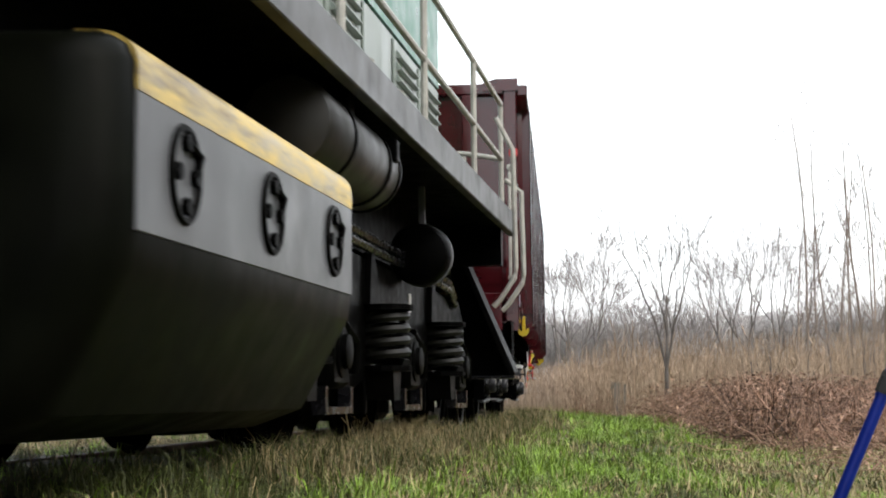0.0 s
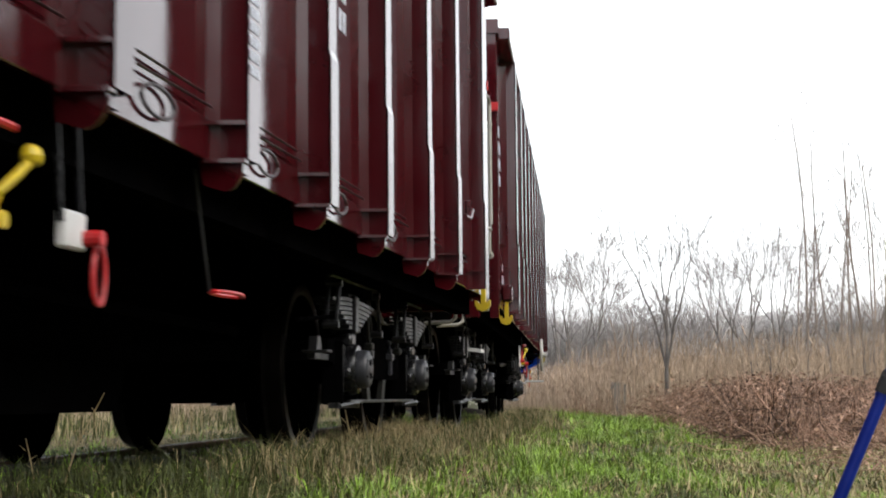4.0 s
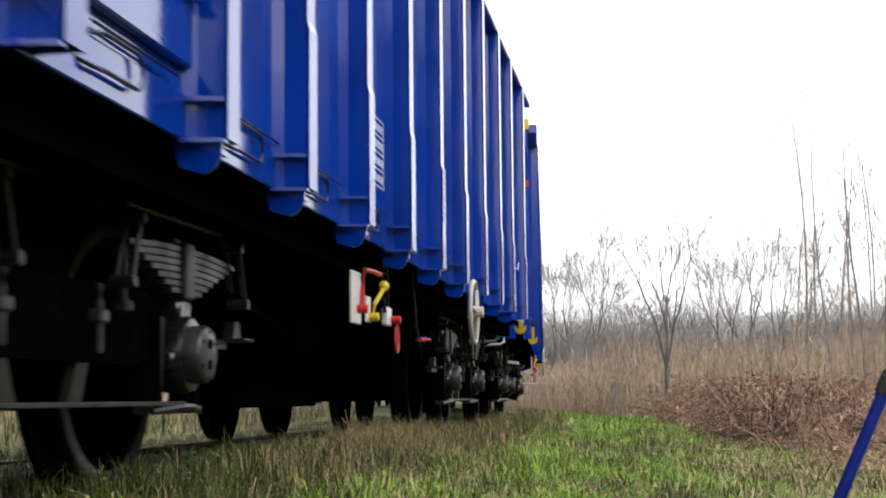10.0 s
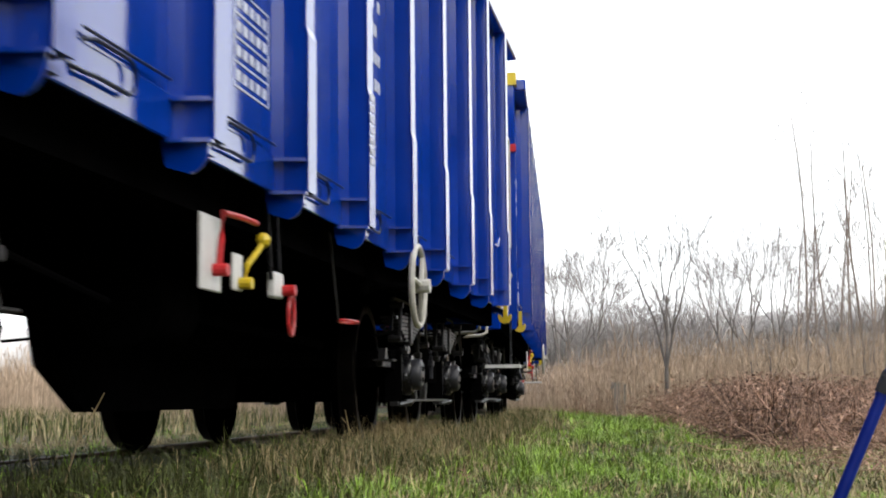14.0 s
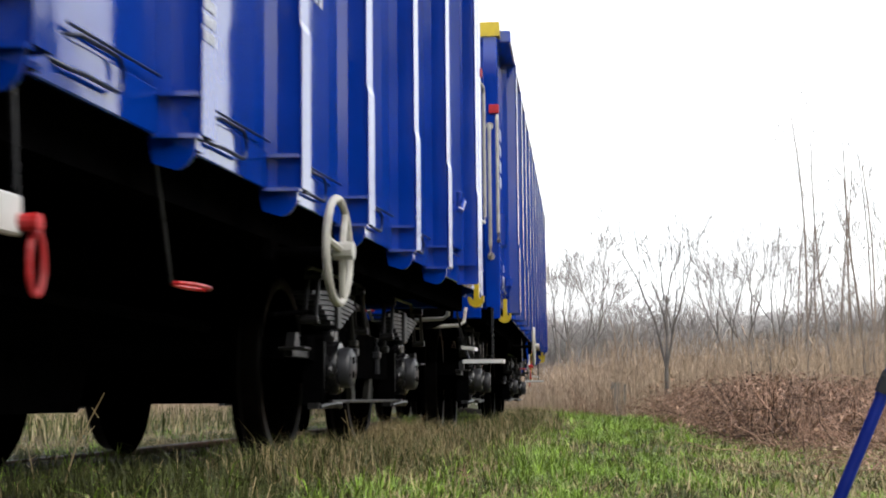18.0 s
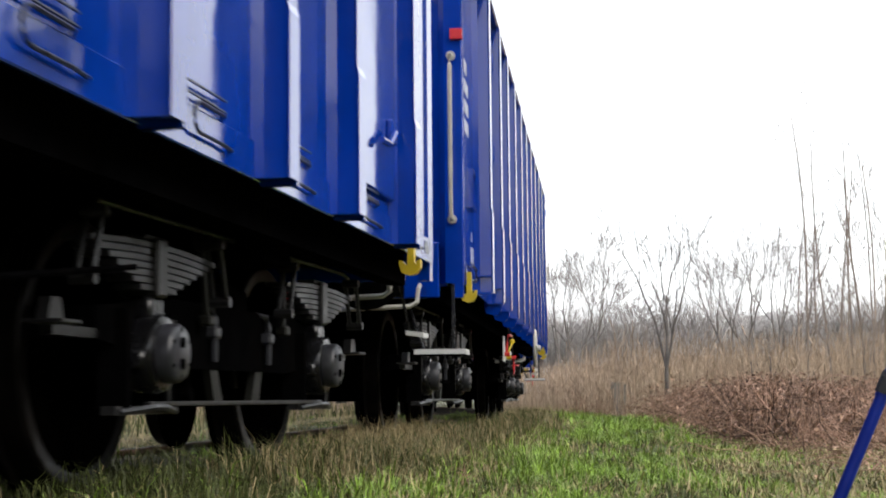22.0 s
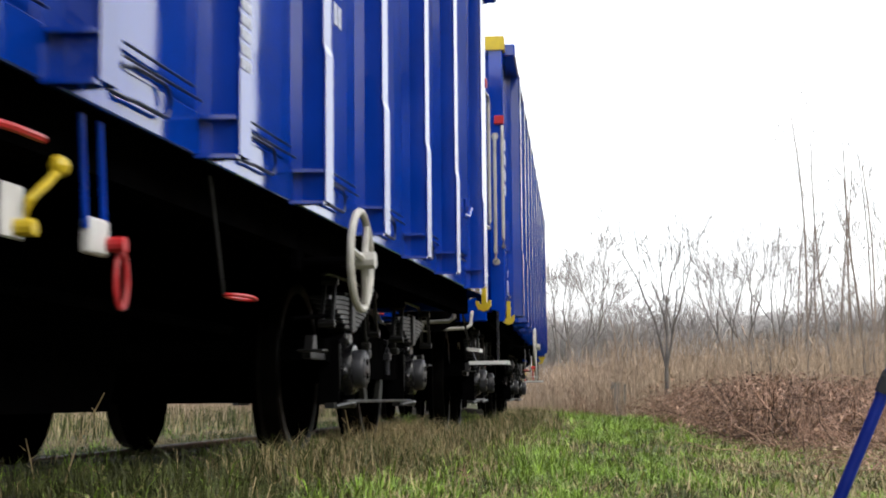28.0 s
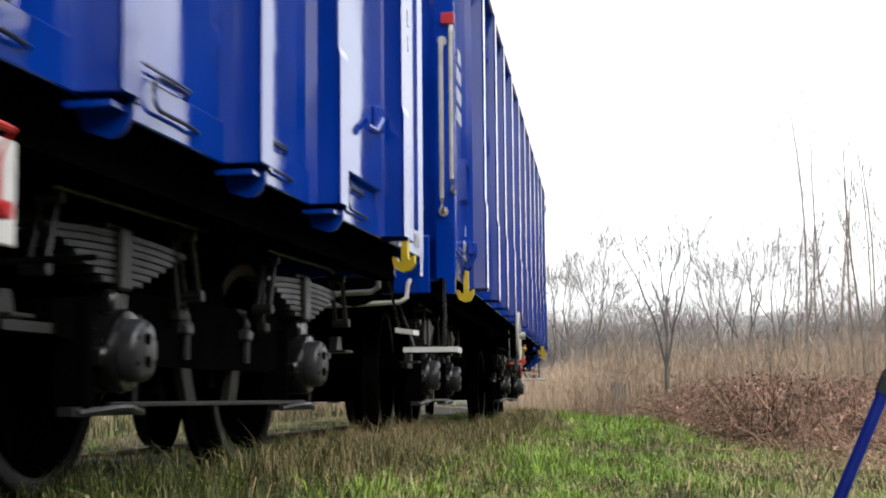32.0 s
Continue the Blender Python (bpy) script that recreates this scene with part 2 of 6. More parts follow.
def tube(bm, path, r, seg=8, r_end=None):
    """A round bar along a path, with closed ends."""
    path = [Vector(p) for p in path]
    rings = []
    for i, p in enumerate(path):
        d = (path[min(i + 1, len(path) - 1)] - path[max(i - 1, 0)]).normalized()
        u = d.cross(Vector((0, 0, 1)) if abs(d.z) < 0.9 else Vector((0, 1, 0))).normalized()
        w = d.cross(u)
        rad = r if r_end is None else r + (r_end - r) * i / (len(path) - 1)
        rings.append([bm.verts.new(p + (u * math.cos(a) + w * math.sin(a)) * rad) for a in [2 * math.pi * k / seg for k in range(seg)]])
    for a, b in zip(rings, rings[1:]):
        for k in range(seg):
            bm.faces.new((a[k], a[(k + 1) % seg], b[(k + 1) % seg], b[k]))
    bm.faces.new(rings[0][::-1])
    bm.faces.new(rings[-1])
    return bm


def lathe(bm, profile, centre, axis, seg=20):
    """Turns (distance along axis, radius) pairs about an axis through centre."""
    c = Vector(centre)
    e = [Vector((1, 0, 0)), Vector((0, 1, 0)), Vector((0, 0, 1))]
    d, u, w = e[axis], e[(axis + 1) % 3], e[(axis + 2) % 3]
    rings = [[bm.verts.new(c + d * s + (u * math.cos(2 * math.pi * k / seg) + w * math.sin(2 * math.pi * k / seg)) * max(r, 0.001)) for k in range(seg)] for s, r in profile]
    for a, b in zip(rings, rings[1:]):
        for k in range(seg):
            bm.faces.new((a[k], a[(k + 1) % seg], b[(k + 1) % seg], b[k]))
    bm.faces.new(rings[0][::-1])
    bm.faces.new(rings[-1])
    return bm


def ring(bm, centre, ru, rw, thick, axis=0, seg=18, sides=6):
    """A round bar bent to an oval about an axis."""
    c = Vector(centre)
    e = [Vector((1, 0, 0)), Vector((0, 1, 0)), Vector((0, 0, 1))]
    n, u, w = e[axis], e[(axis + 1) % 3], e[(axis + 2) % 3]
    loops = []
    for k in range(seg):
        a = 2 * math.pi * k / seg
        o = u * math.cos(a) * ru + w * math.sin(a) * rw
        out = (u * math.cos(a) / ru + w * math.sin(a) / rw).normalized()
        loops.append([bm.verts.new(c + o + (out * math.cos(q) + n * math.sin(q)) * thick) for q in [2 * math.pi * j / sides for j in range(sides)]])
    for k in range(seg):
        a, b = loops[k], loops[(k + 1) % seg]
        for j in range(sides):
            bm.faces.new((a[j], a[(j + 1) % sides], b[(j + 1) % sides], b[j]))
    return bm


def coil(bm, centre, radius, z0, z1, turns, wire, seg=14, sides=6):
    n = int(turns * seg)
    return tube(bm, [(centre[0] + radius * math.cos(2 * math.pi * i / seg), centre[1] + radius * math.sin(2 * math.pi * i / seg), z0 + (z1 - z0) * i / n) for i in range(n + 1)], wire, sides)


B = bmesh.new


def stuff_mesh(name, verts, faces, mat, label, category):
    """Very many small pieces in one mesh: verts (n, 3), faces (m, k), all of one size."""
    me = bpy.data.meshes.new(name)
    verts, faces = np.asarray(verts, np.float32), np.asarray(faces, np.int32)
    k = faces.shape[1]
    me.vertices.add(len(verts))
    me.vertices.foreach_set("co", verts.ravel())
    me.loops.add(faces.size)
    me.loops.foreach_set("vertex_index", faces.ravel())
    me.polygons.add(len(faces))
    me.polygons.foreach_set("loop_start", np.arange(0, faces.size, k, dtype=np.int32))
    me.update(calc_edges=True)
    me.materials.append(mat)
    return tagged(new(name, me), label, category, kind="stuff")


# ---------------------------------------------------------------- track and ground
RADIUS = 200.9


def on_track(sigma, side=0.0):
    """The point at arc length sigma along the track's centre line, and side metres to its right."""
    a = sigma / RADIUS
    r = RADIUS + side
    return Vector((-RADIUS + r * math.cos(a), r * math.sin(a), 0))


def on_chord(sigma, half):
    """The pose of a vehicle whose bogie pivots stand half metres before and behind sigma."""
    p, q = on_track(sigma - half), on_track(sigma + half)
    d = q - p
    m = (p + q) / 2
    return pose(m.x, m.y, 0, 0, 0, math.degrees(math.atan2(-d.x, d.y)))


def ground_z(x, y):
    """Height of the ground: level with the sleepers at the track, gently uneven."""
    x, y = np.asarray(x, float), np.asarray(y, float)
    off = np.hypot(x + RADIUS, y) - RADIUS
    base = -0.045 - 0.07 * np.clip((np.abs(off) - 1.7) / 1.6, 0, 1)
    bumps = 0.018 * np.sin(x * 1.7 + 0.6 * np.sin(y * 0.9)) * np.sin(y * 1.3 + 1.1) + 0.02 * np.sin(x * 0.53 + y * 0.37)
    hummock = 0.6 * np.sin(x * 5.3 + 1.3 * np.sin(y * 2.1)) * np.sin(y * 4.1 + 1.1 * np.sin(x * 3.2)) + 0.5 * np.sin(x * 9.7 + 2.0 * np.sin(y * 3.3)) * np.sin(y * 7.3 + 1.7 * np.sin(x * 2.7 + 1)) * np.clip((np.abs(off) - 1.6) / 0.6, 0, 1)
    bumps = bumps + 0.034 * hummock
    mound = 0.10 * np.exp(-(((x - 2.6) / 1.6) ** 2 + ((y - 17) / 4.5) ** 2))
    fade = 1 / (1 + (np.hypot(x, y) / 120) ** 2)
    return base + bumps * fade + mound


def spaced(near0, near1, step, far):
    out = list(np.arange(near0, near1 + 1e-6, step))
    d, g = step, near1
    while g < far:
        d *= 1.35
        g += d
        out.append(g)
    d, g = step, near0
    while g > -far:
        d *= 1.35
        g -= d
        out.insert(0, g)
    return np.array(out)


gx, gy = spaced(-12, 14, 0.15, 2500), spaced(-2, 40, 0.18, 2500)
X, Y = np.meshgrid(gx, gy)
gv = np.stack([X.ravel(), Y.ravel(), ground_z(X.ravel(), Y.ravel())], 1)
ny, nx = X.shape
ii = (np.arange(ny - 1)[:, None] * nx + np.arange(nx - 1)[None]).ravel()
ground = stuff_mesh("ground", gv, np.stack([ii, ii + 1, ii + nx + 1, ii + nx], 1), SOIL, "uneven meadow ground of moss, straw litter and brown soil", "ground")
ground["kind"] = "structure"
ground.data.polygons.foreach_set("use_smooth", [True] * len(ground.data.polygons))


def rail(name, side):
    """A flat-bottomed rail laid along the curve."""
    outline = [(-0.07, -0.172), (0.07, -0.172), (0.07, -0.16), (0.012, -0.14), (0.01, -0.045), (0.036, -0.035), (0.036, -0.006), (0.03, 0.0), (-0.03, 0.0), (-0.036, -0.006), (-0.036, -0.035), (-0.01, -0.045), (-0.012, -0.14), (-0.07, -0.16)]
    verts, faces, n = [], [], len(outline)
    sig = np.arange(-45, 121, 1.5)
    for s in sig:
        for o, z in outline:
            p = on_track(s, side + o)
            verts.append((p.x, p.y, z))
    for i in range(len(sig) - 1):
        for k in range(n):
            faces.append((i * n + k, i * n + (k + 1) % n, (i + 1) * n + (k + 1) % n, (i + 1) * n + k))
    ob = stuff_mesh(name, verts, faces, RAIL, "rusty steel rail with a polished head, half sunk in grass", "rail")
    ob["kind"] = "structure"
    ob.data.materials.append(RAIL_TOP)
    idx = np.zeros(len(faces), np.int32)
    idx[np.arange(len(faces)) % n == 7] = 1
    ob.data.polygons.foreach_set("material_index", idx)
    return ob


rail("rail_outer", 0.753)
rail("rail_inner", -0.753)

# dark soil between and beside the rails, a little proud of the meadow
sig = np.arange(-45, 121, 0.8)
offs = np.array([-1.35, -1.2, -0.6, 0.0, 0.6, 1.15, 1.3])
bv = []
for s in sig:
    for o in offs:
        p = on_track(float(s), float(o) + 0.08 * math.sin(s * 2.1 + o))
        bv.append((p.x, p.y, float(ground_z(p.x, p.y)) + (0.012 if abs(o) < 1.22 else -0.03)))
nb = len(offs)
bi = (np.arange(len(sig) - 1)[:, None] * nb + np.arange(nb - 1)[None]).ravel()
bed = stuff_mesh("track_bed", bv, np.stack([bi, bi + 1, bi + nb + 1, bi + nb], 1), BED, "dark soil of the track bed", "track bed")
bed["kind"] = "structure"


# ---------------------------------------------------------------- wagons
# Wagon space: x to the side that faces the camera, y along the train (front at -y), z up from the rails.
POSTS = (-5.476, -4.300, -3.296, -2.185, -1.085, 0.0, 1.085, 2.185, 3.296, 4.300, 5.476)
HALF = 6.50


def bogie(parent, y, name="bogie"):
    """A two-axle bogie with plate frames and leaf springs over the axle boxes."""
    bm = B()
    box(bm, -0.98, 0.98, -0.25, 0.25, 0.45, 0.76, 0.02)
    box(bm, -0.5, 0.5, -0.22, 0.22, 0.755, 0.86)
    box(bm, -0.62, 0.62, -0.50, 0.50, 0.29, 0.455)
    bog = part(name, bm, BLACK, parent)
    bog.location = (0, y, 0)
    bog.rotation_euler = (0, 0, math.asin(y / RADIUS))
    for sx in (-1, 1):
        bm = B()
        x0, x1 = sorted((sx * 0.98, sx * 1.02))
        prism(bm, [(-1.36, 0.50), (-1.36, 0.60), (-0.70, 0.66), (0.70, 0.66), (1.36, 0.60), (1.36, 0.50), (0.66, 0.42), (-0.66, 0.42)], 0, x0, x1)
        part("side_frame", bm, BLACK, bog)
        for ay in (-1.0, 1.0):
            for g in (-0.21, 0.17):
                bm = B()
                box(bm, *sorted((sx * 0.96, sx * 1.06)), ay + g, ay + g + 0.04, 0.28, 0.60)
                part("axle_guard", bm, BLACK, bog)
            bm = B()
            box(bm, *sorted((sx * 1.0, sx * 1.05)), ay - 0.27, ay + 0.27, 0.262, 0.29)
            part("guard_tie", bm, SPRING, bog)
    for ey in (-1.34, 1.34):
        bm = B()
        box(bm, -0.98, 0.98, ey - 0.04, ey + 0.04, 0.5, 0.6)
        part("headstock", bm, BLACK, bog)
    for sx in (-1, 1):
        bm = B()
        box(bm, *sorted((sx * 1.05, sx * 1.072)), -1.04, 1.04, 0.288, 0.304, 0.003)
        part("tie_bar", bm, SPRING, bog, "long thin worn steel tie bar")
        for ay in (-1.0, 1.0):
            bm = B()
            for k in range(7):
                half, z = 0.54 - 0.064 * k, 0.815 - 0.0235 * k
                pts = [(sx * 1.035, ay + half * t, z - 0.02 * t * t * (half / 0.54) ** 2) for t in (-1, -0.5, 0, 0.5, 1)]
                for p, q in zip(pts, pts[1:]):
                    v = [bm.verts.new((p[0] + dx, c[1], c[2] + dz)) for c in (p, q) for dx in (-0.05, 0.05) for dz in (-0.0088, 0.0088)]
                    for f in ((0, 1, 3, 2), (4, 6, 7, 5), (0, 4, 5, 1), (2, 3, 7, 6), (0, 2, 6, 4), (1, 5, 7, 3)):
                        bm.faces.new([v[i] for i in f])
            spring = part("leaf_spring", bm, SPRING, bog, "stack of grey steel spring leaves")
            bm = B()
            box(bm, sx * 1.035 - 0.065, sx * 1.035 + 0.065, ay - 0.045, ay + 0.045, 0.645, 0.84, 0.008)
            box(bm, sx * 1.035 - 0.04, sx * 1.035 + 0.04, ay - 0.10, ay + 0.10, 0.83, 0.848, 0.004)
            part("spring_buckle", bm, SPRING, bog)
            for e in (-1, 1):
                bm = B()
                tube(bm, [(sx * 1.06, ay + e * 0.52, 0.87), (sx * 1.06, ay + e * 0.60, 0.66)], 0.011, 6)
                tube(bm, [(sx * 1.11, ay + e * 0.52, 0.87), (sx * 1.11, ay + e * 0.60, 0.66)], 0.011, 6)
                lathe(bm, [(-0.04, 0.02), (0.04, 0.02)], (sx * 1.085, ay + e * 0.60, 0.665), 0, 8)
                lathe(bm, [(-0.04, 0.02), (0.04, 0.02)], (sx * 1.085, ay + e * 0.52, 0.87), 0, 8)
                part("spring_hanger", bm, SPRING, bog)
            bm = B()
            prof = [(-0.13, 0.10), (-0.11, 0.128), (-0.035, 0.132), (-0.015, 0.122), (-0.012, 0.098)]
            lathe(bm, [(d * sx, q) for d, q in (prof if sx > 0 else prof[::-1])], (sx * 1.12, ay, 0.46), 0, 24)
            box(bm, *sorted((sx * 0.99, sx * 1.09)), ay - 0.15, ay + 0.15, 0.41, 0.47, 0.01)
            box(bm, *sorted((sx * 0.99, sx * 1.08)), ay - 0.06, ay + 0.06, 0.57, 0.648, 0.012)
            axle_box = part("axle_box", bm, GREY_STEEL, bog, "dark grey worn axle box housing", True)
            bm = B()
            prof = [(-0.013, 0.098), (0.030, 0.098), (0.042, 0.090), (0.046, 0.080)]
            lathe(bm, [(d * sx, q) for d, q in (prof if sx > 0 else prof[::-1])], (sx * 1.12, ay, 0.46), 0, 24)
            cap = part("axle_cap", bm, AXLE_GREY, axle_box, "round grey axle box cover", True)
            bm = B()
            for q in (-0.035, 0.035):
                lathe(bm, [(-0.005, 0.019), (0.003, 0.017)], (sx * 1.168, ay, 0.46 + q), 0, 10)
            for k in range(6):
                a = 2 * math.pi * k / 6 + 0.5
                lathe(bm, [(-0.004, 0.009), (0.004, 0.009)], (sx * 1.163, ay + 0.078 * math.cos(a), 0.46 + 0.078 * math.sin(a)), 0, 6)
            tagged(part("cover_bolts", bm, BLACK, axle_box), kind="stuff")
    for ay in (-0.33, 0.33):
        bm = B()
        for sx in (-1, 1):
            tube(bm, [(sx * 0.93, ay, 0.30), (sx * 0.93, ay, 0.62)], 0.02, 6)
            prism(bm, [(ay - 0.06, 0.28), (ay + 0.06, 0.28), (ay + 0.12 * (1 if ay < 0 else -1), 0.55), (ay - 0.02, 0.55)], 0, min(sx * 0.70, sx * 0.80), max(sx * 0.70, sx * 0.80))
        tube(bm, [(-0.95, ay, 0.33), (0.95, ay, 0.33)], 0.03, 6)
        part("brake_beam", bm, BLACK, bog)
        for sx in (-1, 1):
            bm = B()
            tube(bm, [(sx * 1.04, ay, 0.45), (sx * 1.04, ay, 0.60), (sx * 1.035, ay + 0.02, 0.645), (sx * 1.01, ay + 0.05, 0.655), (sx * 0.99, ay + 0.05, 0.60)], 0.014, 6)
            box(bm, sx * 1.03 - 0.03, sx * 1.03 + 0.03, ay - 0.025, ay + 0.035, 0.535, 0.58, 0.008)
            part("brake_hanger", bm, AXLE_GREY, bog, "worn grey bent brake hanger")
            bm = B()
            lean = 0.10 if ay < 0 else -0.12
            prism(bm, [(ay - 0.035, 0.54), (ay + 0.035, 0.54), (ay + lean + 0.05, 0.30), (ay + lean - 0.05, 0.30)], 0, *sorted((sx * 0.985, sx * 1.015)))
            part("brake_lever", bm, RIGGING, bog, "dark olive brake lever")
    for sx in (-1, 1):
        for ay in (-1.0, 1.0):
            bm = B()
            tube(bm, [(sx * 1.05, ay - 0.24, 0.27), (sx * 1.09, ay - 0.05, 0.285), (sx * 1.09, ay + 0.05, 0.285), (sx * 1.05, ay + 0.24, 0.27)], 0.012, 6)
            tube(bm, [(sx * 1.05, ay - 0.17, 0.30), (sx * 1.06, ay - 0.19, 0.58)], 0.010, 5)
            part("guard_strap", bm, SPRING, bog)
    # brackets at both ends of the side frames, and a pipe along their top
    for sx in (-1, 1):
        for e in (-1, 1):
            bm = B()
            box(bm, *sorted((sx * 0.98, sx * 1.10)), e * 1.70 - 0.065, e * 1.70 + 0.065, 0.528, 0.54, 0.003)
            prism(bm, [(e * 1.70 - 0.055, 0.54), (e * 1.70 + 0.055, 0.54), (e * 1.70 + 0.03, 0.605), (e * 1.70 - 0.03, 0.605)], 0, *sorted((sx * 1.01, sx * 1.05)))
            box(bm, *sorted((sx * 0.98, sx * 1.02)), *sorted((e * 1.34, e * 1.66)), 0.50, 0.53)
            part("end_bracket", bm, SPRING, bog, "worn grey bracket at the frame's end")
        bm = B()
        tube(bm, [(sx * 1.06, -1.56, 0.90), (sx * 1.06, -1.45, 0.915), (sx * 1.06, 1.45, 0.915), (sx * 1.06, 1.52, 0.86)], 0.010, 6)
        part("frame_pipe", bm, RIGGING, bog)
        for ay in (-0.47, 0.47):
            bm = B()
            tube(bm, [(sx * 1.05, ay * 1.08, 0.86), (sx * 1.06, ay, 0.60)], 0.012, 6)
            lathe(bm, [(-0.03, 0.030), (0.03, 0.030)], (sx * 1.06, ay * 1.08, 0.875), 0, 10)
            box(bm, sx * 1.06 - 0.025, sx * 1.06 + 0.025, ay - 0.03, ay + 0.03, 0.575, 0.615, 0.008)
            part("hanger_link", bm, RIGGING, bog)
    sets = []
    for ay in (-1.0, 1.0):
        bm = B()
        lathe(bm, [(-1.0, 0.065), (-0.85, 0.08), (-0.5, 0.075), (0.5, 0.075), (0.85, 0.08), (1.0, 0.065)], (0, 0, 0), 0, 10)
        for sx in (-1, 1):
            prof = [(0.66, 0.30), (0.68, 0.485), (0.712, 0.488), (0.722, 0.463), (0.80, 0.457), (0.812, 0.445), (0.808, 0.39), (0.79, 0.37), (0.745, 0.30), (0.76, 0.14), (0.83, 0.125), (0.83, 0.08)]
            lathe(bm, [(s * sx, r) for s, r in (prof if sx > 0 else prof[::-1])], (0, 0, 0), 0, 36)
            for k in range(3):
                a = 2 * math.pi * k / 3
                box(bm, min(sx * 0.80, sx * 0.815), max(sx * 0.80, sx * 0.815), 0.33 * math.cos(a) - 0.03, 0.33 * math.cos(a) + 0.03, 0.33 * math.sin(a) - 0.03, 0.33 * math.sin(a) + 0.03)
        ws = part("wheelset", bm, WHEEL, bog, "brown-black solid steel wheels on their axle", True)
        ws.data.materials.append(TREAD)
        for f in ws.data.polygons:
            r = math.hypot(f.center.y, f.center.z)
            if 0.40 < r < 0.475 and abs(f.center.x) > 0.715:
                f.material_index = 1
        ws.location = (0, ay, 0.46)
        sets.append(ws)
    return bog


def hook_mesh():
    """A double-armed tie hook, cut from thick plate."""
    bm = B()
    prism(bm, [(1.422, 1.09), (1.450, 1.09), (1.452, 0.968), (1.460, 0.953), (1.470, 0.974), (1.484, 0.976), (1.483, 0.938), (1.462, 0.906), (1.426, 0.898), (1.392, 0.914), (1.377, 0.955), (1.380, 0.975), (1.397, 0.968), (1.409, 0.948), (1.420, 0.952)], 1, -0.022, 0.022)
    return bm


def wagon(paint, name, lobes, handwheel, rods, yellow_tops, steps=True, hook_y=6.12, shift=0.0, wheel_y=1.75):
    """A four-axle open goods wagon."""
    root = new(name)
    colour = "dark red" if paint is RED else "blue"
    # long side walls with top rail and lower band
    for sx in (1, -1):
        def span(a, b):
            return (min(sx * a, sx * b), max(sx * a, sx * b))
        bm = B()
        x0, x1 = span(1.385, 1.40)
        box(bm, x0, x1, -6.40, 6.40, 1.03, 3.16)
        side = part("side_wall", bm, paint, root, f"{colour} glossy steel side wall")
        bm = B()
        x0, x1 = span(1.375, 1.515)
        box(bm, x0, x1, -6.40, 6.40, 3.13, 3.235, 0.012)
        part("top_rail", bm, paint, side)
        bm = B()
        x0, x1 = span(1.392, 1.412)
        box(bm, x0, x1, -6.40, 6.40, 1.016, 1.145, 0.004)
        part("sill_band", bm, paint, side)
        for i, y in enumerate(POSTS):
            door_edge = i in (1, 9)
            bm = B()
            rows = [(1.02, 1.53), (1.57, 1.53), (1.60, 1.522), (3.14, 1.522)]
            levels = []
            for z, xo in rows:
                pts = [(1.398, y - 0.075), (1.44, y - 0.055), (xo - 0.012, y - 0.05), (xo, y - 0.06), (xo, y + 0.06), (xo - 0.012, y + 0.05), (1.44, y + 0.055), (1.398, y + 0.075)]
                levels.append([bm.verts.new((sx * px, py, z)) for px, py in pts])
            for a, b in zip(levels, levels[1:]):
                for k in range(8):
                    bm.faces.new((a[k], a[(k + 1) % 8], b[(k + 1) % 8], b[k]))
            bm.faces.new(levels[0])
            bm.faces.new(levels[-1])
            post = part("side_post", bm, paint, side)
            for z in (1.02, 1.135):
                bm = B()
                prism(bm, [(sx * 1.40, y - 0.10), (sx * 1.525, y - 0.075), (sx * 1.525, y - 0.045), (sx * 1.40, y - 0.045)], 2, z - 0.012, z)
                part("post_foot", bm, paint, side)
            if lobes and 1 <= i <= 9:
                bm = B()
                arc = [(1.455 + 0.058 * math.cos(a), 1.0 + 0.075 * math.sin(a)) for a in [-math.pi / 2 + math.pi / 2 * k / 6 for k in range(7)]]
                prism(bm, [(sx * px, pz) for px, pz in [(1.375, 1.02), (1.39, 0.945)] + arc + [(1.513, 1.02)]], 1, y - 0.06, y - 0.045)
                box(bm, *span(1.38, 1.50), y - 0.05, y + 0.05, 0.985, 1.0)
                part("post_bracket", bm, paint, side)
        for y in (-6.46,) + POSTS:
            a = y + 0.34
            bm = B()
            if paint is RED:
                ring(bm, (sx * 1.428, y + 0.52, 1.10), 0.13, 0.042, 0.006, 0, 20)
            else:
                bend = [(sx * 1.43, y + 0.655 + 0.045 * math.sin(q), 1.112 + 0.045 * math.cos(q)) for q in (0, 0.5, 1.0, 1.57, 2.14, 2.64, 3.14)]
                tube(bm, [(sx * 1.405, a + 0.05, 1.150), (sx * 1.43, a + 0.09, 1.155)] + bend + [(sx * 1.43, a + 0.10, 1.067), (sx * 1.43, a + 0.02, 1.062), (sx * 1.405, a - 0.06, 1.075)], 0.006, 6)
            part("rope_loop", bm, ROD_RED if paint is RED else ROD_BLUE, side, "dark bent rope loop")
            bm = B()
            tube(bm, [(sx * 1.418, y + 0.38, 1.175), (sx * 1.424, y + 0.99, 1.175)], 0.0045, 5)
            if paint is RED or not lobes:
                tube(bm, [(sx * 1.418, y + 0.38, 1.21), (sx * 1.424, y + 0.92, 1.205)], 0.0045, 5)
            part("rope_rod", bm, ROD_RED if paint is RED else ROD_BLUE, side)
        # doors between the outer posts
        for sy in (-1, 1):
            bm = B()
            ya, yb = sorted((sy * 5.40, sy * 4.37))
            box(bm, *span(1.40, 1.432), ya, yb, 1.215, 3.11, 0.006)
            door = part("door", bm, paint, root, f"{colour} hinged side door, shut")
            for z in (1.45, 2.15, 2.85):
                bm = B()
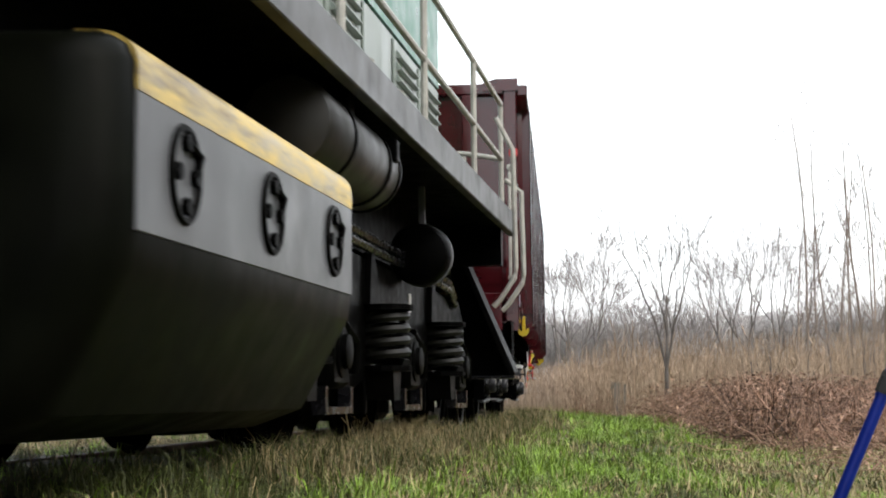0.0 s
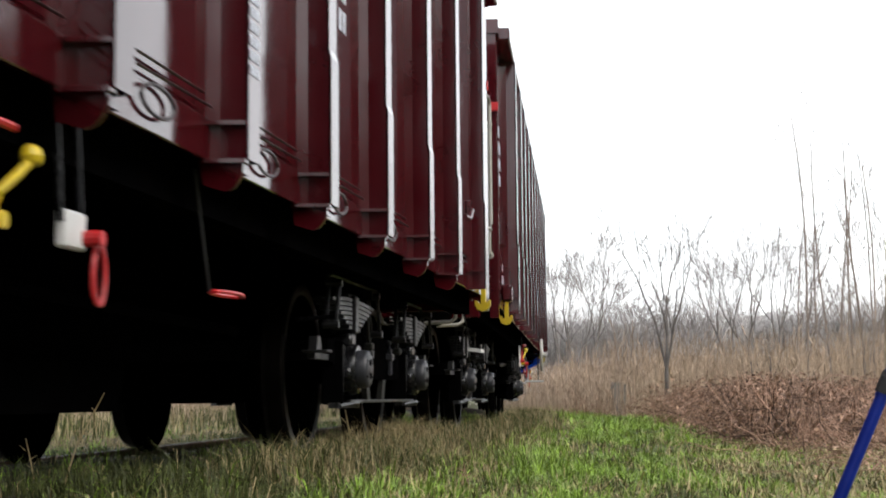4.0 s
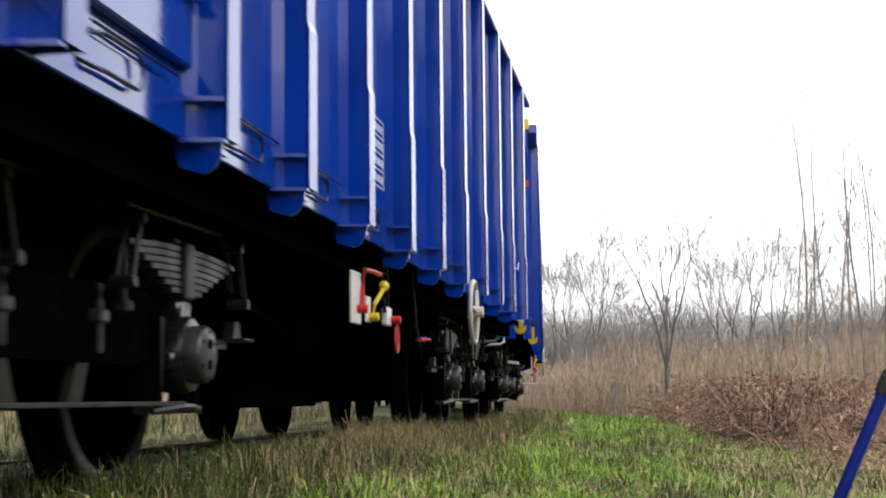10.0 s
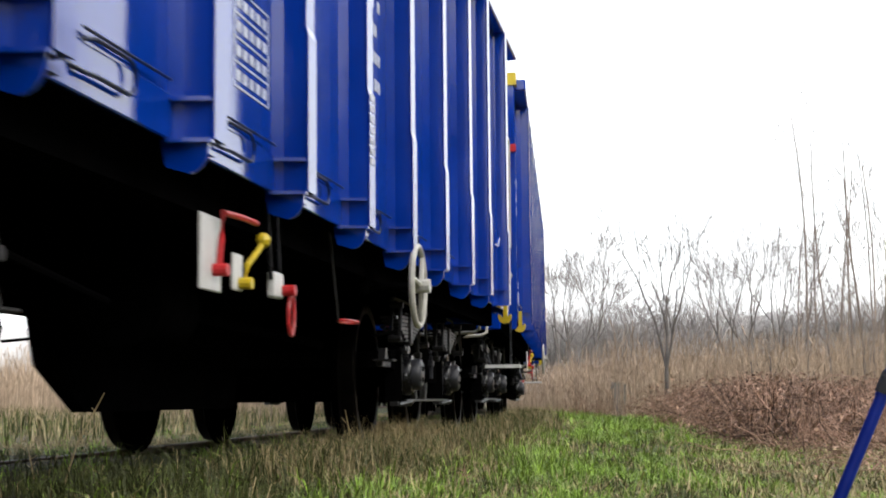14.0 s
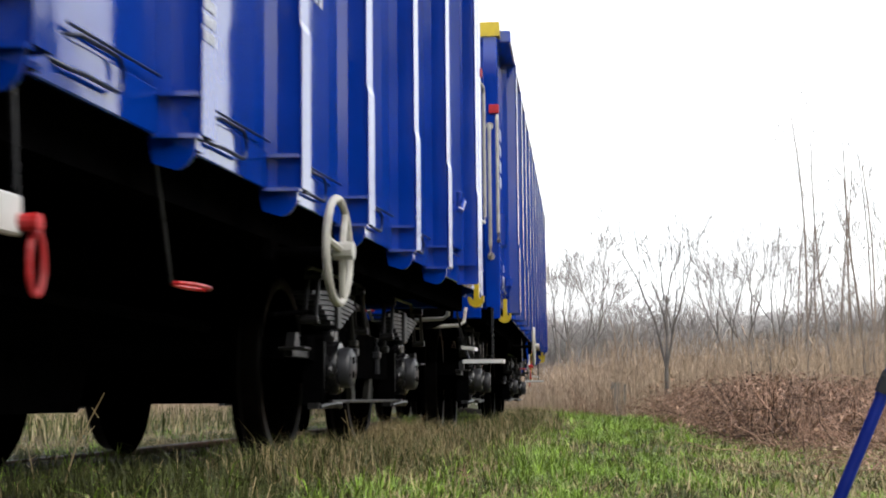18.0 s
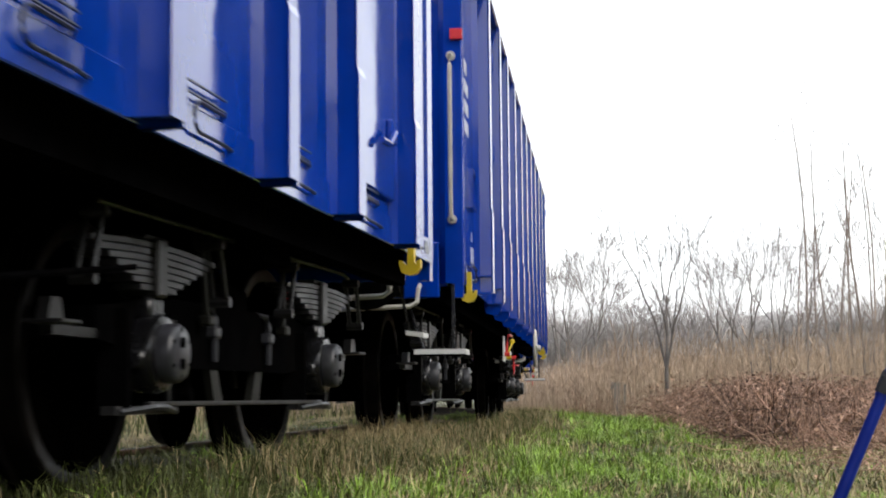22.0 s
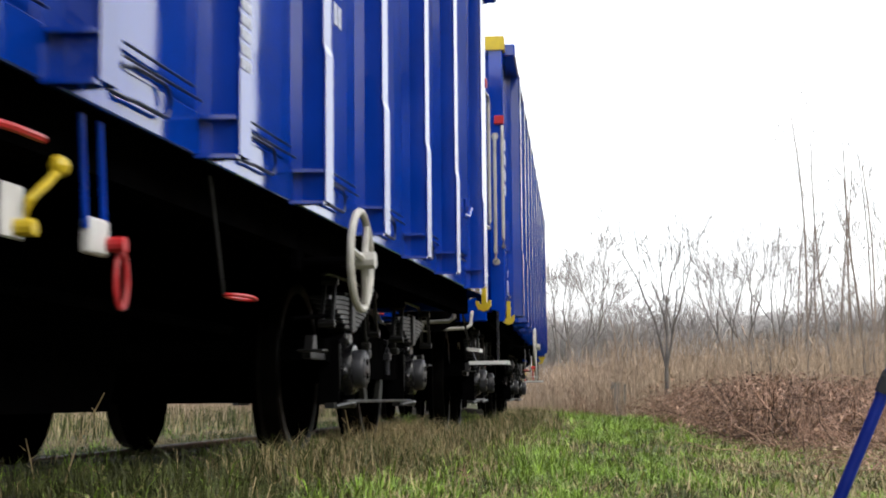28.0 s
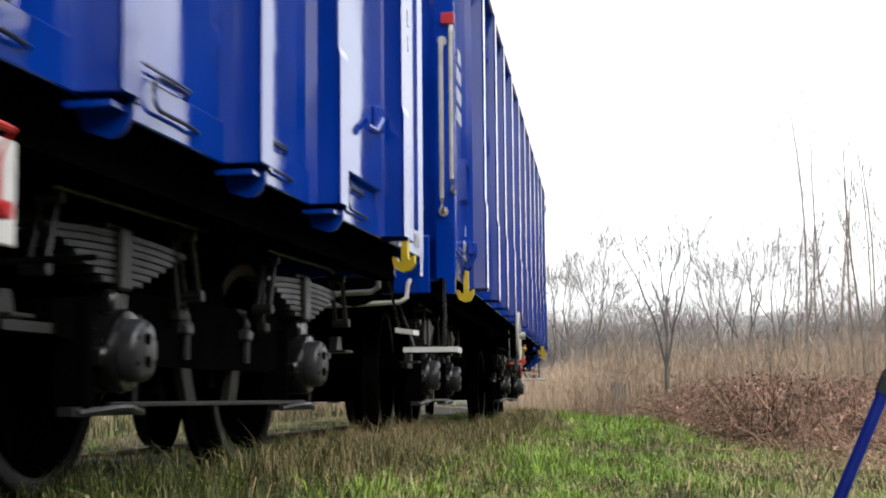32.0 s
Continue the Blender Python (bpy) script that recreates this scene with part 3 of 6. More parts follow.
                lathe(bm, [(-0.06, 0.022), (0.06, 0.022)], (sx * 1.452, sy * 4.42, z), 2, 8)
                box(bm, *span(1.43, 1.462), min(sy * 4.44, sy * 4.62), max(sy * 4.44, sy * 4.62), z - 0.025, z - 0.01)
                box(bm, *span(1.43, 1.462), min(sy * 4.44, sy * 4.62), max(sy * 4.44, sy * 4.62), z + 0.01, z + 0.025)
                part("hinge", bm, paint, door)
            bm = B()
            tube(bm, [(sx * 1.45, sy * 5.28, 1.52), (sx * 1.475, sy * 5.20, 1.50), (sx * 1.475, sy * 5.08, 1.43), (sx * 1.455, sy * 5.02, 1.44)], 0.015, 6)
            box(bm, *span(1.43, 1.46), min(sy * 5.33, sy * 5.22), max(sy * 5.33, sy * 5.22), 1.46, 1.57, 0.008)
            part("latch", bm, paint, door)
            if rods:
                for dy in (0.0, 0.34):
                    bm = B()
                    yy = sy * (4.62 + dy)
                    tube(bm, [(sx * 1.475, yy, 1.12), (sx * 1.475, yy, 3.08)], 0.017, 8)
                    for z in (1.16, 1.28, 1.75, 2.3, 2.9):
                        lathe(bm, [(-0.035, 0.032), (0.035, 0.032)], (sx * 1.475, yy, z), 2, 8)
                    box(bm, *span(1.40, 1.49), yy - 0.05, yy + 0.05, 1.08, 1.17, 0.01)
                    part("locking_rod", bm, paint, door)
        # end bay: card holder, lettering bars
        for sy in (-1, 1):
            bm = B()
            y0, y1 = sorted((sy * 5.92, sy * 5.62))
            for a in ((y0, y1, 1.79, 1.815), (y0, y1, 1.555, 1.58), (y0, y0 + 0.025, 1.58, 1.79), (y1 - 0.025, y1, 1.58, 1.79)):
                box(bm, *span(1.40, 1.43), *a)
            holder = part("card_frame", bm, paint, root)
            bm = B()
            box(bm, *span(1.40, 1.408), y0 + 0.026, y1 - 0.026, 1.581, 1.789)
            part("card_back", bm, paint, holder)
            bm = B()
            for k in range(2):
                box(bm, *span(1.4125, 1.4145), sy * 6.30 - 0.05, sy * 6.30 + 0.05, 1.055 + 0.0 * k, 1.12)
            part("data_plate", bm, GREY_STEEL, root, "small pale data plate")
            bm = B()
            y0, y1 = sorted((sy * 5.78, sy * 5.60))
            for z in (1.19, 1.30):
                box(bm, *span(1.4, 1.4025), y0, y1, z, z + 0.008)
            for k in range(4):
                yy = y0 + (y1 - y0) * k / 3
                box(bm, *span(1.4, 1.4025), yy - 0.003, yy + 0.003, 1.19, 1.30)
            box(bm, *span(1.4, 1.4025), y0 + 0.03, y0 + 0.09, 1.35, 1.357)
            box(bm, *span(1.4, 1.4025), y0 + 0.05, y0 + 0.056, 1.357, 1.41)
            tagged(part("marking", bm, MARK, root, "white painted load table"), kind="stuff")
            bm = B()
            for r, w in enumerate((0.30, 0.26, 0.30, 0.18)):
                yy = sy * 6.05 - 0.15
                k = 0
                while k * 0.05 < w:
                    box(bm, *span(1.4, 1.4025), yy + k * 0.05, yy + k * 0.05 + 0.032, 2.02 + 0.13 * r, 2.10 + 0.13 * r)
                    k += 1
            tagged(part("marking", bm, MARK, root, "rows of white painted bars"), kind="stuff")
        bm = B()
        for r in range(7):
            for k in range(3):
                box(bm, *span(1.5315, 1.533), -0.052 + k * 0.036, -0.052 + k * 0.036 + 0.026, 1.28 + r * 0.045, 1.31 + r * 0.045)
        tagged(part("marking", bm, MARK, root, "white painted bars on a post"), kind="stuff")
        for y, z in ((0.72, 1.75), (1.72, 1.85)):
            bm = B()
            for r in range(4 if y < 1 else 2):
                for k in range(6):
                    if (k + r) % 4 < 3:
                        box(bm, *span(1.4, 1.4025), y - 0.30 + k * 0.075, y - 0.30 + k * 0.075 + 0.05, z + r * 0.13, z + r * 0.13 + (0.055 if y < 1 else 0.09))
            tagged(part("marking", bm, MARK, root, "rows of white painted bars"), kind="stuff")
        bm = B()
        y0, y1, z0, z1 = -1.62, -1.20, 1.30, 1.62
        for r in range(5):
            box(bm, *span(1.4, 1.4025), y0, y1, z0 + r * 0.08, z0 + r * 0.08 + 0.007)
            if r < 4:
                for k in range(5):
                    box(bm, *span(1.4, 1.4025), y0 + 0.03 + k * 0.078, y0 + 0.03 + k * 0.078 + 0.05, z0 + r * 0.08 + 0.025, z0 + r * 0.08 + 0.06)
        for yy in (y0, y1):
            box(bm, *span(1.4, 1.4025), yy - 0.004, yy + 0.004, z0, z1)
        tagged(part("marking", bm, MARK, root, "white painted data table of bars"), kind="stuff")
        # brake controls hanging from the sill
        bm = B()
        box(bm, *span(1.372, 1.384), -1.895, -1.69, 0.635, 0.865, 0.004)
        panel = part("brake_plate", bm, WHITE, root, "white brake change-over plate")
        panel.location = (0, shift, 0)
        bm = B()
        tube(bm, [(sx * 1.40, -1.77, 0.70), (sx * 1.405, -1.76, 0.80), (sx * 1.42, -1.79, 0.872), (sx * 1.43, -1.60, 0.876), (sx * 1.43, -1.46, 0.876)], 0.0105, 8)
        lathe(bm, [(-0.03, 0.02), (0.03, 0.02)], (sx * 1.40, -1.77, 0.70), 0, 10)
        part("lever", bm, SIGNAL_RED, panel, "red lever")
        bm = B()
        box(bm, *span(1.372, 1.382), -1.55, -1.44, 0.655, 0.775, 0.004)
        part("small_plate", bm, WHITE, panel)
        bm = B()
        tube(bm, [(sx * 1.40, -1.48, 0.68), (sx * 1.405, -1.47, 0.74), (sx * 1.42, -1.40, 0.79), (sx * 1.43, -1.37, 0.82)], 0.010, 8)
        lathe(bm, [(-0.024, 0.008), (-0.015, 0.02), (0.0, 0.025), (0.015, 0.02), (0.024, 0.008)], (sx * 1.43, -1.365, 0.83), 2, 10)
        lathe(bm, [(-0.025, 0.02), (0.025, 0.02)], (sx * 1.40, -1.48, 0.68), 0, 10)
        part("lever", bm, YELLOW, panel, "yellow ball lever")
        bm = B()
        for yy in (-1.10, -0.98):
            tube(bm, [(sx * 1.37, yy, 1.0), (sx * 1.385, yy, 0.72)], 0.009, 6)
        part("hanger_rod", bm, paint if shift else GREY_STEEL, panel)
        bm = B()
        box(bm, *span(1.37, 1.40), -1.10, -0.98, 0.66, 0.75, 0.006)
        part("small_plate", bm, WHITE, panel)
        bm = B()
        lathe(bm, [(-0.025, 0.02), (0.025, 0.02)], (sx * 1.42, -0.99, 0.69), 0, 10)
        ring(bm, (sx * 1.42, -0.95, 0.605), 0.038, 0.072, 0.007, 0)
        part("pull_loop", bm, SIGNAL_RED, panel, "red pull loop")
        bm = B()
        far_y = -0.45 if rods else 0.0
        tube(bm, [(sx * 1.35, far_y - 0.02, 1.0), (sx * 1.36, far_y + 0.10, 0.64)], 0.006, 5)
        part("hanger_rod", bm, SPRING, panel)
        bm = B()
        if rods:
            ring(bm, (sx * 1.37, -0.30, 0.61), 0.055, 0.03, 0.006, 0)
        else:
            ring(bm, (sx * 1.37, 0.25, 0.64), 0.035, 0.14, 0.0065, 2, 14)
        part("pull_loop", bm, SIGNAL_RED, panel, "red pull loop")
        # hand wheel
        if handwheel:
            bm = B()
            c = (sx * 1.53, wheel_y, 0.855)
            ring(bm, c, 0.19, 0.195, 0.016, 0, 32, 8)
            hw = part("hand_wheel", bm, CREAM, root, "white three-spoked brake hand wheel", True)
            for k in range(3):
                a = 2 * math.pi * k / 3 + 0.9
                bm = B()
                tube(bm, [(sx * 1.545, wheel_y, 0.855), (sx * 1.53, wheel_y + 0.19 * math.cos(a), 0.855 + 0.195 * math.sin(a))], 0.014, 6)
                part("spoke", bm, CREAM, hw)
            bm = B()
            lathe(bm, [(-0.03, 0.035), (0.045, 0.035)] if sx > 0 else [(-0.045, 0.035), (0.03, 0.035)], (sx * 1.545, wheel_y, 0.855), 0, 10)
            part("hub", bm, CREAM, hw)
            bm = B()
            tube(bm, [(sx * 1.30, wheel_y, 0.855), (sx * 1.52, wheel_y, 0.855)], 0.018, 8)
            box(bm, *span(1.24, 1.29), wheel_y - 0.035, wheel_y + 0.035, 0.82, 1.0, 0.01)
            part("spindle", bm, BLACK, hw)
        # tie hooks, end steps and their hangers
        for sy in (-1, 1):
            bm = hook_mesh()
            me = mesh_of("tie_hook", bm, YELLOW)
            hk = new("tie_hook", me)
            hk.parent, hk.location = root, (0, sy * hook_y, 0)
            if sx < 0:
                hk.rotation_euler = (0, 0, math.pi)
            tagged(hk, label="yellow double tie hook")
            if rods or (shift and sy > 0):
                bm = B()
                if rods:
                    box(bm, *span(1.412, 1.50), *sorted((sy * 6.28, sy * 6.10)), 1.06, 1.20, 0.02)
                else:
                    box(bm, *span(1.412, 1.47), *sorted((sy * 5.74, sy * 5.62)), 1.22, 1.31, 0.012)
                    tube(bm, [(sx * 1.44, sy * 5.70, 1.22), (sx * 1.44, sy * 5.69, 1.15), (sx * 1.42, sy * 5.64, 1.13)], 0.010, 6)
                part("stake_socket", bm, paint, root)
            # corner hand rail on the end wall and a bowed one beside it
            bm = B()
            tube(bm, [(sx * 1.345, sy * 6.50, 2.44), (sx * 1.345, sy * 6.585, 2.43), (sx * 1.345, sy * 6.60, 2.36), (sx * 1.345, sy * 6.60, 1.48), (sx * 1.345, sy * 6.585, 1.42), (sx * 1.345, sy * 6.50, 1.41)], 0.014, 8)
            for z in (2.44, 1.41):
                lathe(bm, [(-0.012, 0.03), (0.012, 0.03)], (sx * 1.345, sy * 6.505, z), 1, 8)
            part("corner_hand_rail", bm, CREAM, root, "white corner hand rail", True)
            if sy > 0:
                bm = B()
                tube(bm, [(sx * 1.40, 6.42, 2.50), (sx * 1.41, 6.62, 2.50), (sx * 1.41, 6.66, 2.46), (sx * 1.41, 6.66, 1.58), (sx * 1.41, 6.62, 1.53), (sx * 1.40, 6.42, 1.53)], 0.013, 8)
                part("side_hand_rail", bm, CREAM, root, "white bowed hand rail", True)
            bm = B()
            tube(bm, [(sx * 0.58, sy * 6.62, 0.93), (sx * 0.60, sy * 6.66, 0.865), (sx * 0.66, sy * 6.67, 0.85), (sx * 1.10, sy * 6.67, 0.865), (sx * 1.14, sy * 6.66, 0.89), (sx * 1.145, sy * 6.64, 0.97), (sx * 1.145, sy * 6.55, 1.0)], 0.014, 8)
            part("shunting_rail", bm, CREAM, root, "white shunting hand rail", True)
            # red lamp bracket and reflector
            bm = B()
            box(bm, *span(1.02, 1.10), *sorted((sy * 6.50, sy * 6.60)), 1.53, 1.60, 0.006)
            part("lamp_bracket", bm, SIGNAL_RED, root, "red lamp bracket")
            bm = B()
            box(bm, *span(1.34, 1.42), *sorted((sy * 6.50, sy * 6.53)), 2.54, 2.61, 0.005)
            part("reflector", bm, SIGNAL_RED, root, "red reflector")
            # corner post
            bm = B()
            prism(bm, [(sx * 1.26, sy * 6.43), (sx * 1.30, sy * 6.50), (sx * 1.405, sy * 6.50), (sx * 1.412, sy * 6.49), (sx * 1.412, sy * 6.36), (sx * 1.26, sy * 6.36)], 2, 1.015, 3.24)
            box(bm, *span(1.34, 1.408), *sorted((sy * 6.42, sy * 6.497)), 0.925, 1.02)
            part("corner_post", bm, paint, root)
            bm = B()
            prism(bm, [(sx * 1.10, 3.16), (sx * 1.43, 3.16), (sx * 1.43, 3.275), (sx * 1.22, 3.275), (sx * 1.10, 3.235)], 1, *sorted((sy * 6.34, sy * 6.52)))
            part("top_corner", bm, YELLOW if yellow_tops else paint, root, "yellow top corner" if yellow_tops else "")
    # ends
    for sy in (-1, 1):
        def run(a, b):
            return (min(sy * a, sy * b), max(sy * a, sy * b))
        bm = B()
        box(bm, -1.30, 1.30, *run(6.40, 6.43), 1.0, 3.16)
        end = part("end_wall", bm, paint, root, f"{colour} steel end wall")
        bm = B()
        box(bm, -1.30, 1.30, *run(6.36, 6.50), 3.13, 3.235, 0.012)
        part("top_rail", bm, paint, end)
        for x in (-0.95, -0.5, 0.0, 0.5, 0.95):
            bm = B()
            box(bm, x - 0.05, x + 0.05, *run(6.43, 6.50), 1.25, 3.14, 0.012)
            part("end_post", bm, paint, end)
        bm = B()
        box(bm, -1.26, 1.26, *run(6.40, 6.515), 0.925, 1.27, 0.008)
        part("buffer_beam", bm, paint, end)
        if paint is BLUE and sy > 0:
            bm = B()
            for q in range(6):
                box(bm, 1.145, 1.278, *run(6.431, 6.434), 1.685 + q * 0.06, 1.689 + q * 0.06)
                if q < 5:
                    for g in range(4):
                        box(bm, 1.152 + g * 0.031, 1.174 + g * 0.031, *run(6.431, 6.434), 1.70 + q * 0.06, 1.73 + q * 0.06)
            for q in (1.145, 1.275):
                box(bm, q, q + 0.003, *run(6.431, 6.434), 1.685, 1.985)
            tagged(part("marking", bm, MARK, end, "white painted table of bars"), kind="stuff")
        bm = B()
        box(bm, -1.28, 1.28, *run(6.43, 6.445), 1.36, 1.385)
        part("stiffener", bm, paint, end)
        for x in (-1.19, -0.62, 0.62, 1.19):
            for z in (0.99, 1.10, 1.21):
                bm = B()
                lathe(bm, [(-0.015, 0.016), (0.015, 0.016)], (x, sy * 6.525, z), 1, 6)
                part("bolt", bm, paint, end)
        for sx in (-1, 1):
            bm = B()
            box(bm, sx * 0.875 - 0.17, sx * 0.875 + 0.17, *run(6.51, 6.53), 0.93, 1.21, 0.006)
            prof = [(6.52, 0.12), (6.60, 0.105), (6.76, 0.10), (6.765, 0.085), (6.93, 0.085), (6.935, 0.20), (6.955, 0.225), (6.975, 0.222), (6.985, 0.18)]
            lathe(bm, [(s * sy, r) for s, r in (prof if sy > 0 else prof[::-1])], (sx * 0.875, 0, 1.05), 1, 20)
            part("buffer", bm, BLACK, end, "black round buffer", True)
            bm = B()
            tube(bm, [(sx * 0.33, sy * 6.52, 0.92), (sx * 0.33, sy * 6.70, 0.90), (sx * 0.30, sy * 6.86, 0.74), (sx * 0.26, sy * 6.93, 0.58), (sx * 0.20, sy * 6.99, 0.52)], 0.024, 8)
            hose = part("brake_hose", bm, RUBBER, end, "black rubber brake hose", True)
            bm = B()
            lathe(bm, [(-0.03, 0.03), (0.03, 0.03)], (sx * 0.33, sy * 6.66, 0.91), 1, 8)
            tube(bm, [(sx * 0.33, sy * 6.66, 0.94), (sx * 0.36, sy * 6.64, 0.99), (sx * 0.44, sy * 6.64, 0.99)], 0.013, 6)
            part("stop_cock", bm, SIGNAL_RED, hose, "red stop cock")
        bm = B()
        tube(bm, [(0, sy * 6.5, 1.03), (0, sy * 6.78, 1.03), (0, sy * 6.86, 1.08), (0, sy * 6.82, 1.15)], 0.035, 8)
        ring(bm, (0, sy * 6.90, 0.93), 0.055, 0.15, 0.02, 0)
        part("coupling", bm, BLACK, end)
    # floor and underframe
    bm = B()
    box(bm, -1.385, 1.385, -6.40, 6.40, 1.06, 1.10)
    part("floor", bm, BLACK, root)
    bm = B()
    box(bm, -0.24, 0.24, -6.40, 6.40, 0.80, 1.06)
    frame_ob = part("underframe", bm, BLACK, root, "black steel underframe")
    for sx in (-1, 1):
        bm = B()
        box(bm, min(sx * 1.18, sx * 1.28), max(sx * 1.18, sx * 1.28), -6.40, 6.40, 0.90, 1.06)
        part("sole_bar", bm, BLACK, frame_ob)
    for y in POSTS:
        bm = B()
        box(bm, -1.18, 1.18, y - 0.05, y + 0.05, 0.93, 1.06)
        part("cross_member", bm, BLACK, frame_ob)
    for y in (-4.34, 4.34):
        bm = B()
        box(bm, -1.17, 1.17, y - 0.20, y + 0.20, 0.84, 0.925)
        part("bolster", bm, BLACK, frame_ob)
    bm = B()
    lathe(bm, [(-0.5, 0.05), (-0.46, 0.17), (0.46, 0.17), (0.5, 0.05)], (-0.75, 0.6, 0.68), 1, 16)
    box(bm, -0.80, -0.70, 0.25, 0.29, 0.68, 0.93)
    box(bm, -0.80, -0.70, 0.9, 0.94, 0.68, 0.93)
    part("air_reservoir", bm, BLACK, root, "", True)
    bm = B()
    lathe(bm, [(-0.28, 0.04), (-0.26, 0.16), (0.2, 0.16), (0.24, 0.05)], (0.75, -0.6, 0.66), 1, 16)
    tube(bm, [(0.75, -0.3, 0.66), (0.75, 2.4, 0.62)], 0.025, 6)
    box(bm, 0.70, 0.80, -0.65, -0.55, 0.66, 0.93)
    part("brake_cylinder", bm, BLACK, root, "", True)
    for sx in (-1, 1):
        for y0, y1, z0, z1 in ((-3.0, -1.9, 0.72, 0.60), (2.2, 3.0, 0.66, 0.72)):
            bm = B()
            tube(bm, [(sx * 1.1, y0, z0), (sx * 1.1, y1, z1)], 0.011, 6)
            part("brake_rod", bm, BLACK, root)
    for y in (-4.34, 4.34):
        bogie(root, y)
    if rods:
        bm = B()
        tube(bm, [(1.22, 4.08, 0.94), (1.25, 4.13, 0.83), (1.25, 4.38, 0.745), (1.25, 4.48, 0.66), (1.25, 4.22, 0.565), (1.24, 3.72, 0.52), (1.22, 3.32, 0.515), (1.18, 3.08, 0.55)], 0.011, 8)
        part("air_pipe", bm, GREY_PIPE, root, "bent pale grey air pipe", True)
    return root


def belly_sills(root, sy):
    """Deep middle sills under the floor, cut away towards the leading end."""
    for x, start in ((-sy * 0.33, 0.0), (sy * 0.33, 1.75)):
        outline = [(-sy * q, z) for q, z in ((-2.9, 0.92), (-2.8, 0.74), (start - 0.70, 0.72), (start - 0.60, 0.45), (start - 0.20, 0.262), (1.95, 0.262), (2.1, 0.56), (2.5, 0.92))]
        bm = B()
        prism(bm, outline, 0, x - 0.03, x + 0.03)
        part("fish_belly_sill", bm, BLACK, root)
    bm = B()
    box(bm, -0.36, 0.36, *sorted((-sy * 1.6, -sy * 1.94)), 0.27, 0.30)
    part("sill_plate", bm, BLACK, root)


def end_steps(root, sy):
    """Foot steps below both corners of one end, and small white plates at the other."""
    for sx in (-1, 1):
        def span(a, b):
            return (min(sx * a, sx * b), max(sx * a, sx * b))
        bm = B()
        y0, y1 = sorted((sy * 6.74, sy * 6.47))
        box(bm, *span(1.13, 1.43), y0, y1, 0.568, 0.583)
        step = part("foot_step", bm, BLACK, root, "black foot step with white edges")
        bm = B()
        box(bm, *span(1.13, 1.43), *sorted((sy * 6.741, sy * 6.75)), 0.571, 0.601)
        part("edge_strip", bm, WHITE, step)
        bm = B()
        box(bm, *span(1.431, 1.442), y0, y1, 0.571, 0.601)
        part("edge_strip", bm, WHITE, step)
        bm = B()
        box(bm, *span(1.345, 1.365), *sorted((sy * 6.60, sy * 6.612)), 0.583, 1.0)
        part("step_hanger", bm, GREY_STEEL, step)
        bm = B()
        tube(bm, [(sx * 1.18, sy * 6.58, 0.58), (sx * 1.05, sy * 6.45, 0.92)], 0.010, 6)
        part("step_brace", bm, GREY_STEEL, step)
        bm = B()
        prism(bm, [(sx * 1.24, 0.648), (sx * 1.335, 0.635), (sx * 1.335, 0.66), (sx * 1.24, 0.672)], 1, *sorted((-sy * 6.76, -sy * 6.60)))
        plate = part("end_plate", bm, WHITE, root, "small white plate below the buffer beam")
        bm = B()
        tube(bm, [(sx * 1.26, -sy * 6.62, 0.66), (sx * 1.22, -sy * 6.52, 0.93)], 0.008, 6)
        part("plate_hanger", bm, GREY_STEEL, plate)


def set_thing(root, label, category, group=""):
    return tagged(root, label, category, group)


TRAIN = "wagons of the goods train"
red_plain = wagon(RED, "open_wagon", True, False, False, False, True, 6.0)
set_thing(red_plain, "dark red four-axle open goods wagon with bracketed posts, on curved track", "wagon", TRAIN)
red_rods = wagon(RED, "open_wagon", False, True, True, False, False, 5.86, 0.0, 1.6)
set_thing(red_rods, "dark red four-axle open goods wagon with locking rods on its doors", "wagon", TRAIN)
blue_lobes = wagon(BLUE, "open_wagon", True, True, False, True, True, 6.15, 0.0, 1.36)
set_thing(blue_lobes, "glossy blue four-axle open goods wagon with rounded post brackets", "wagon", TRAIN)
blue_bare = wagon(BLUE, "open_wagon", True, True, False, True, False, 5.72, 0.0, 1.15)
set_thing(blue_bare, "glossy blue four-axle open goods wagon without corner steps", "wagon", TRAIN)
blue_flat = wagon(BLUE, "open_wagon", False, True, False, True, True, 6.05, 0.29, 1.87)
set_thing(blue_flat, "glossy blue four-axle open goods wagon with a smooth lower sill", "wagon", TRAIN)

# order in the train: maker, turned end for end, shift of its place in the row
ORDER = [(red_plain, False, 0.02), (red_rods, False, -0.275), (blue_lobes, False, 0.03), (blue_bare, False, 0.17), (blue_lobes, False, 0.08),
         (blue_flat, True, 0.32), (blue_lobes, False, 0.5), (blue_flat, False, 0.67), (blue_lobes, True, 1.04), (blue_flat, True, 1.15), (blue_lobes, False, 1.2)]
PITCH = 14.04
wagons, used = [], set()
for maker, turned, shift in ORDER:
    if maker.name in used:
        w = copy_thing(maker, pose(0, 0, 0))
    else:
        w = maker
        used.add(maker.name)
    wagons.append((w, turned, len(wagons) * PITCH + shift))
for (w, turned, place), (maker, flip, shift) in zip(wagons, ORDER):
    belly_sills(w, 1 if turned else -1)
    if maker in (red_plain, blue_lobes, blue_flat):
        end_steps(w, 1 if turned else -1)
# hand wheels and brake plates do not hang at quite the same place on every wagon
for k, wheel_by, plate_by in ((4, 0.20, 0.09), (5, 0.0, 0.50), (6, -0.11, -0.20), (7, -0.25, 0.24), (8, 0.80, 0.0)):
    for p in wagons[k][0].children:
        if p.name.startswith("hand_wheel"):
            p.location.y = wheel_by
        elif p.name.startswith("brake_plate"):
            p.location.y = plate_by
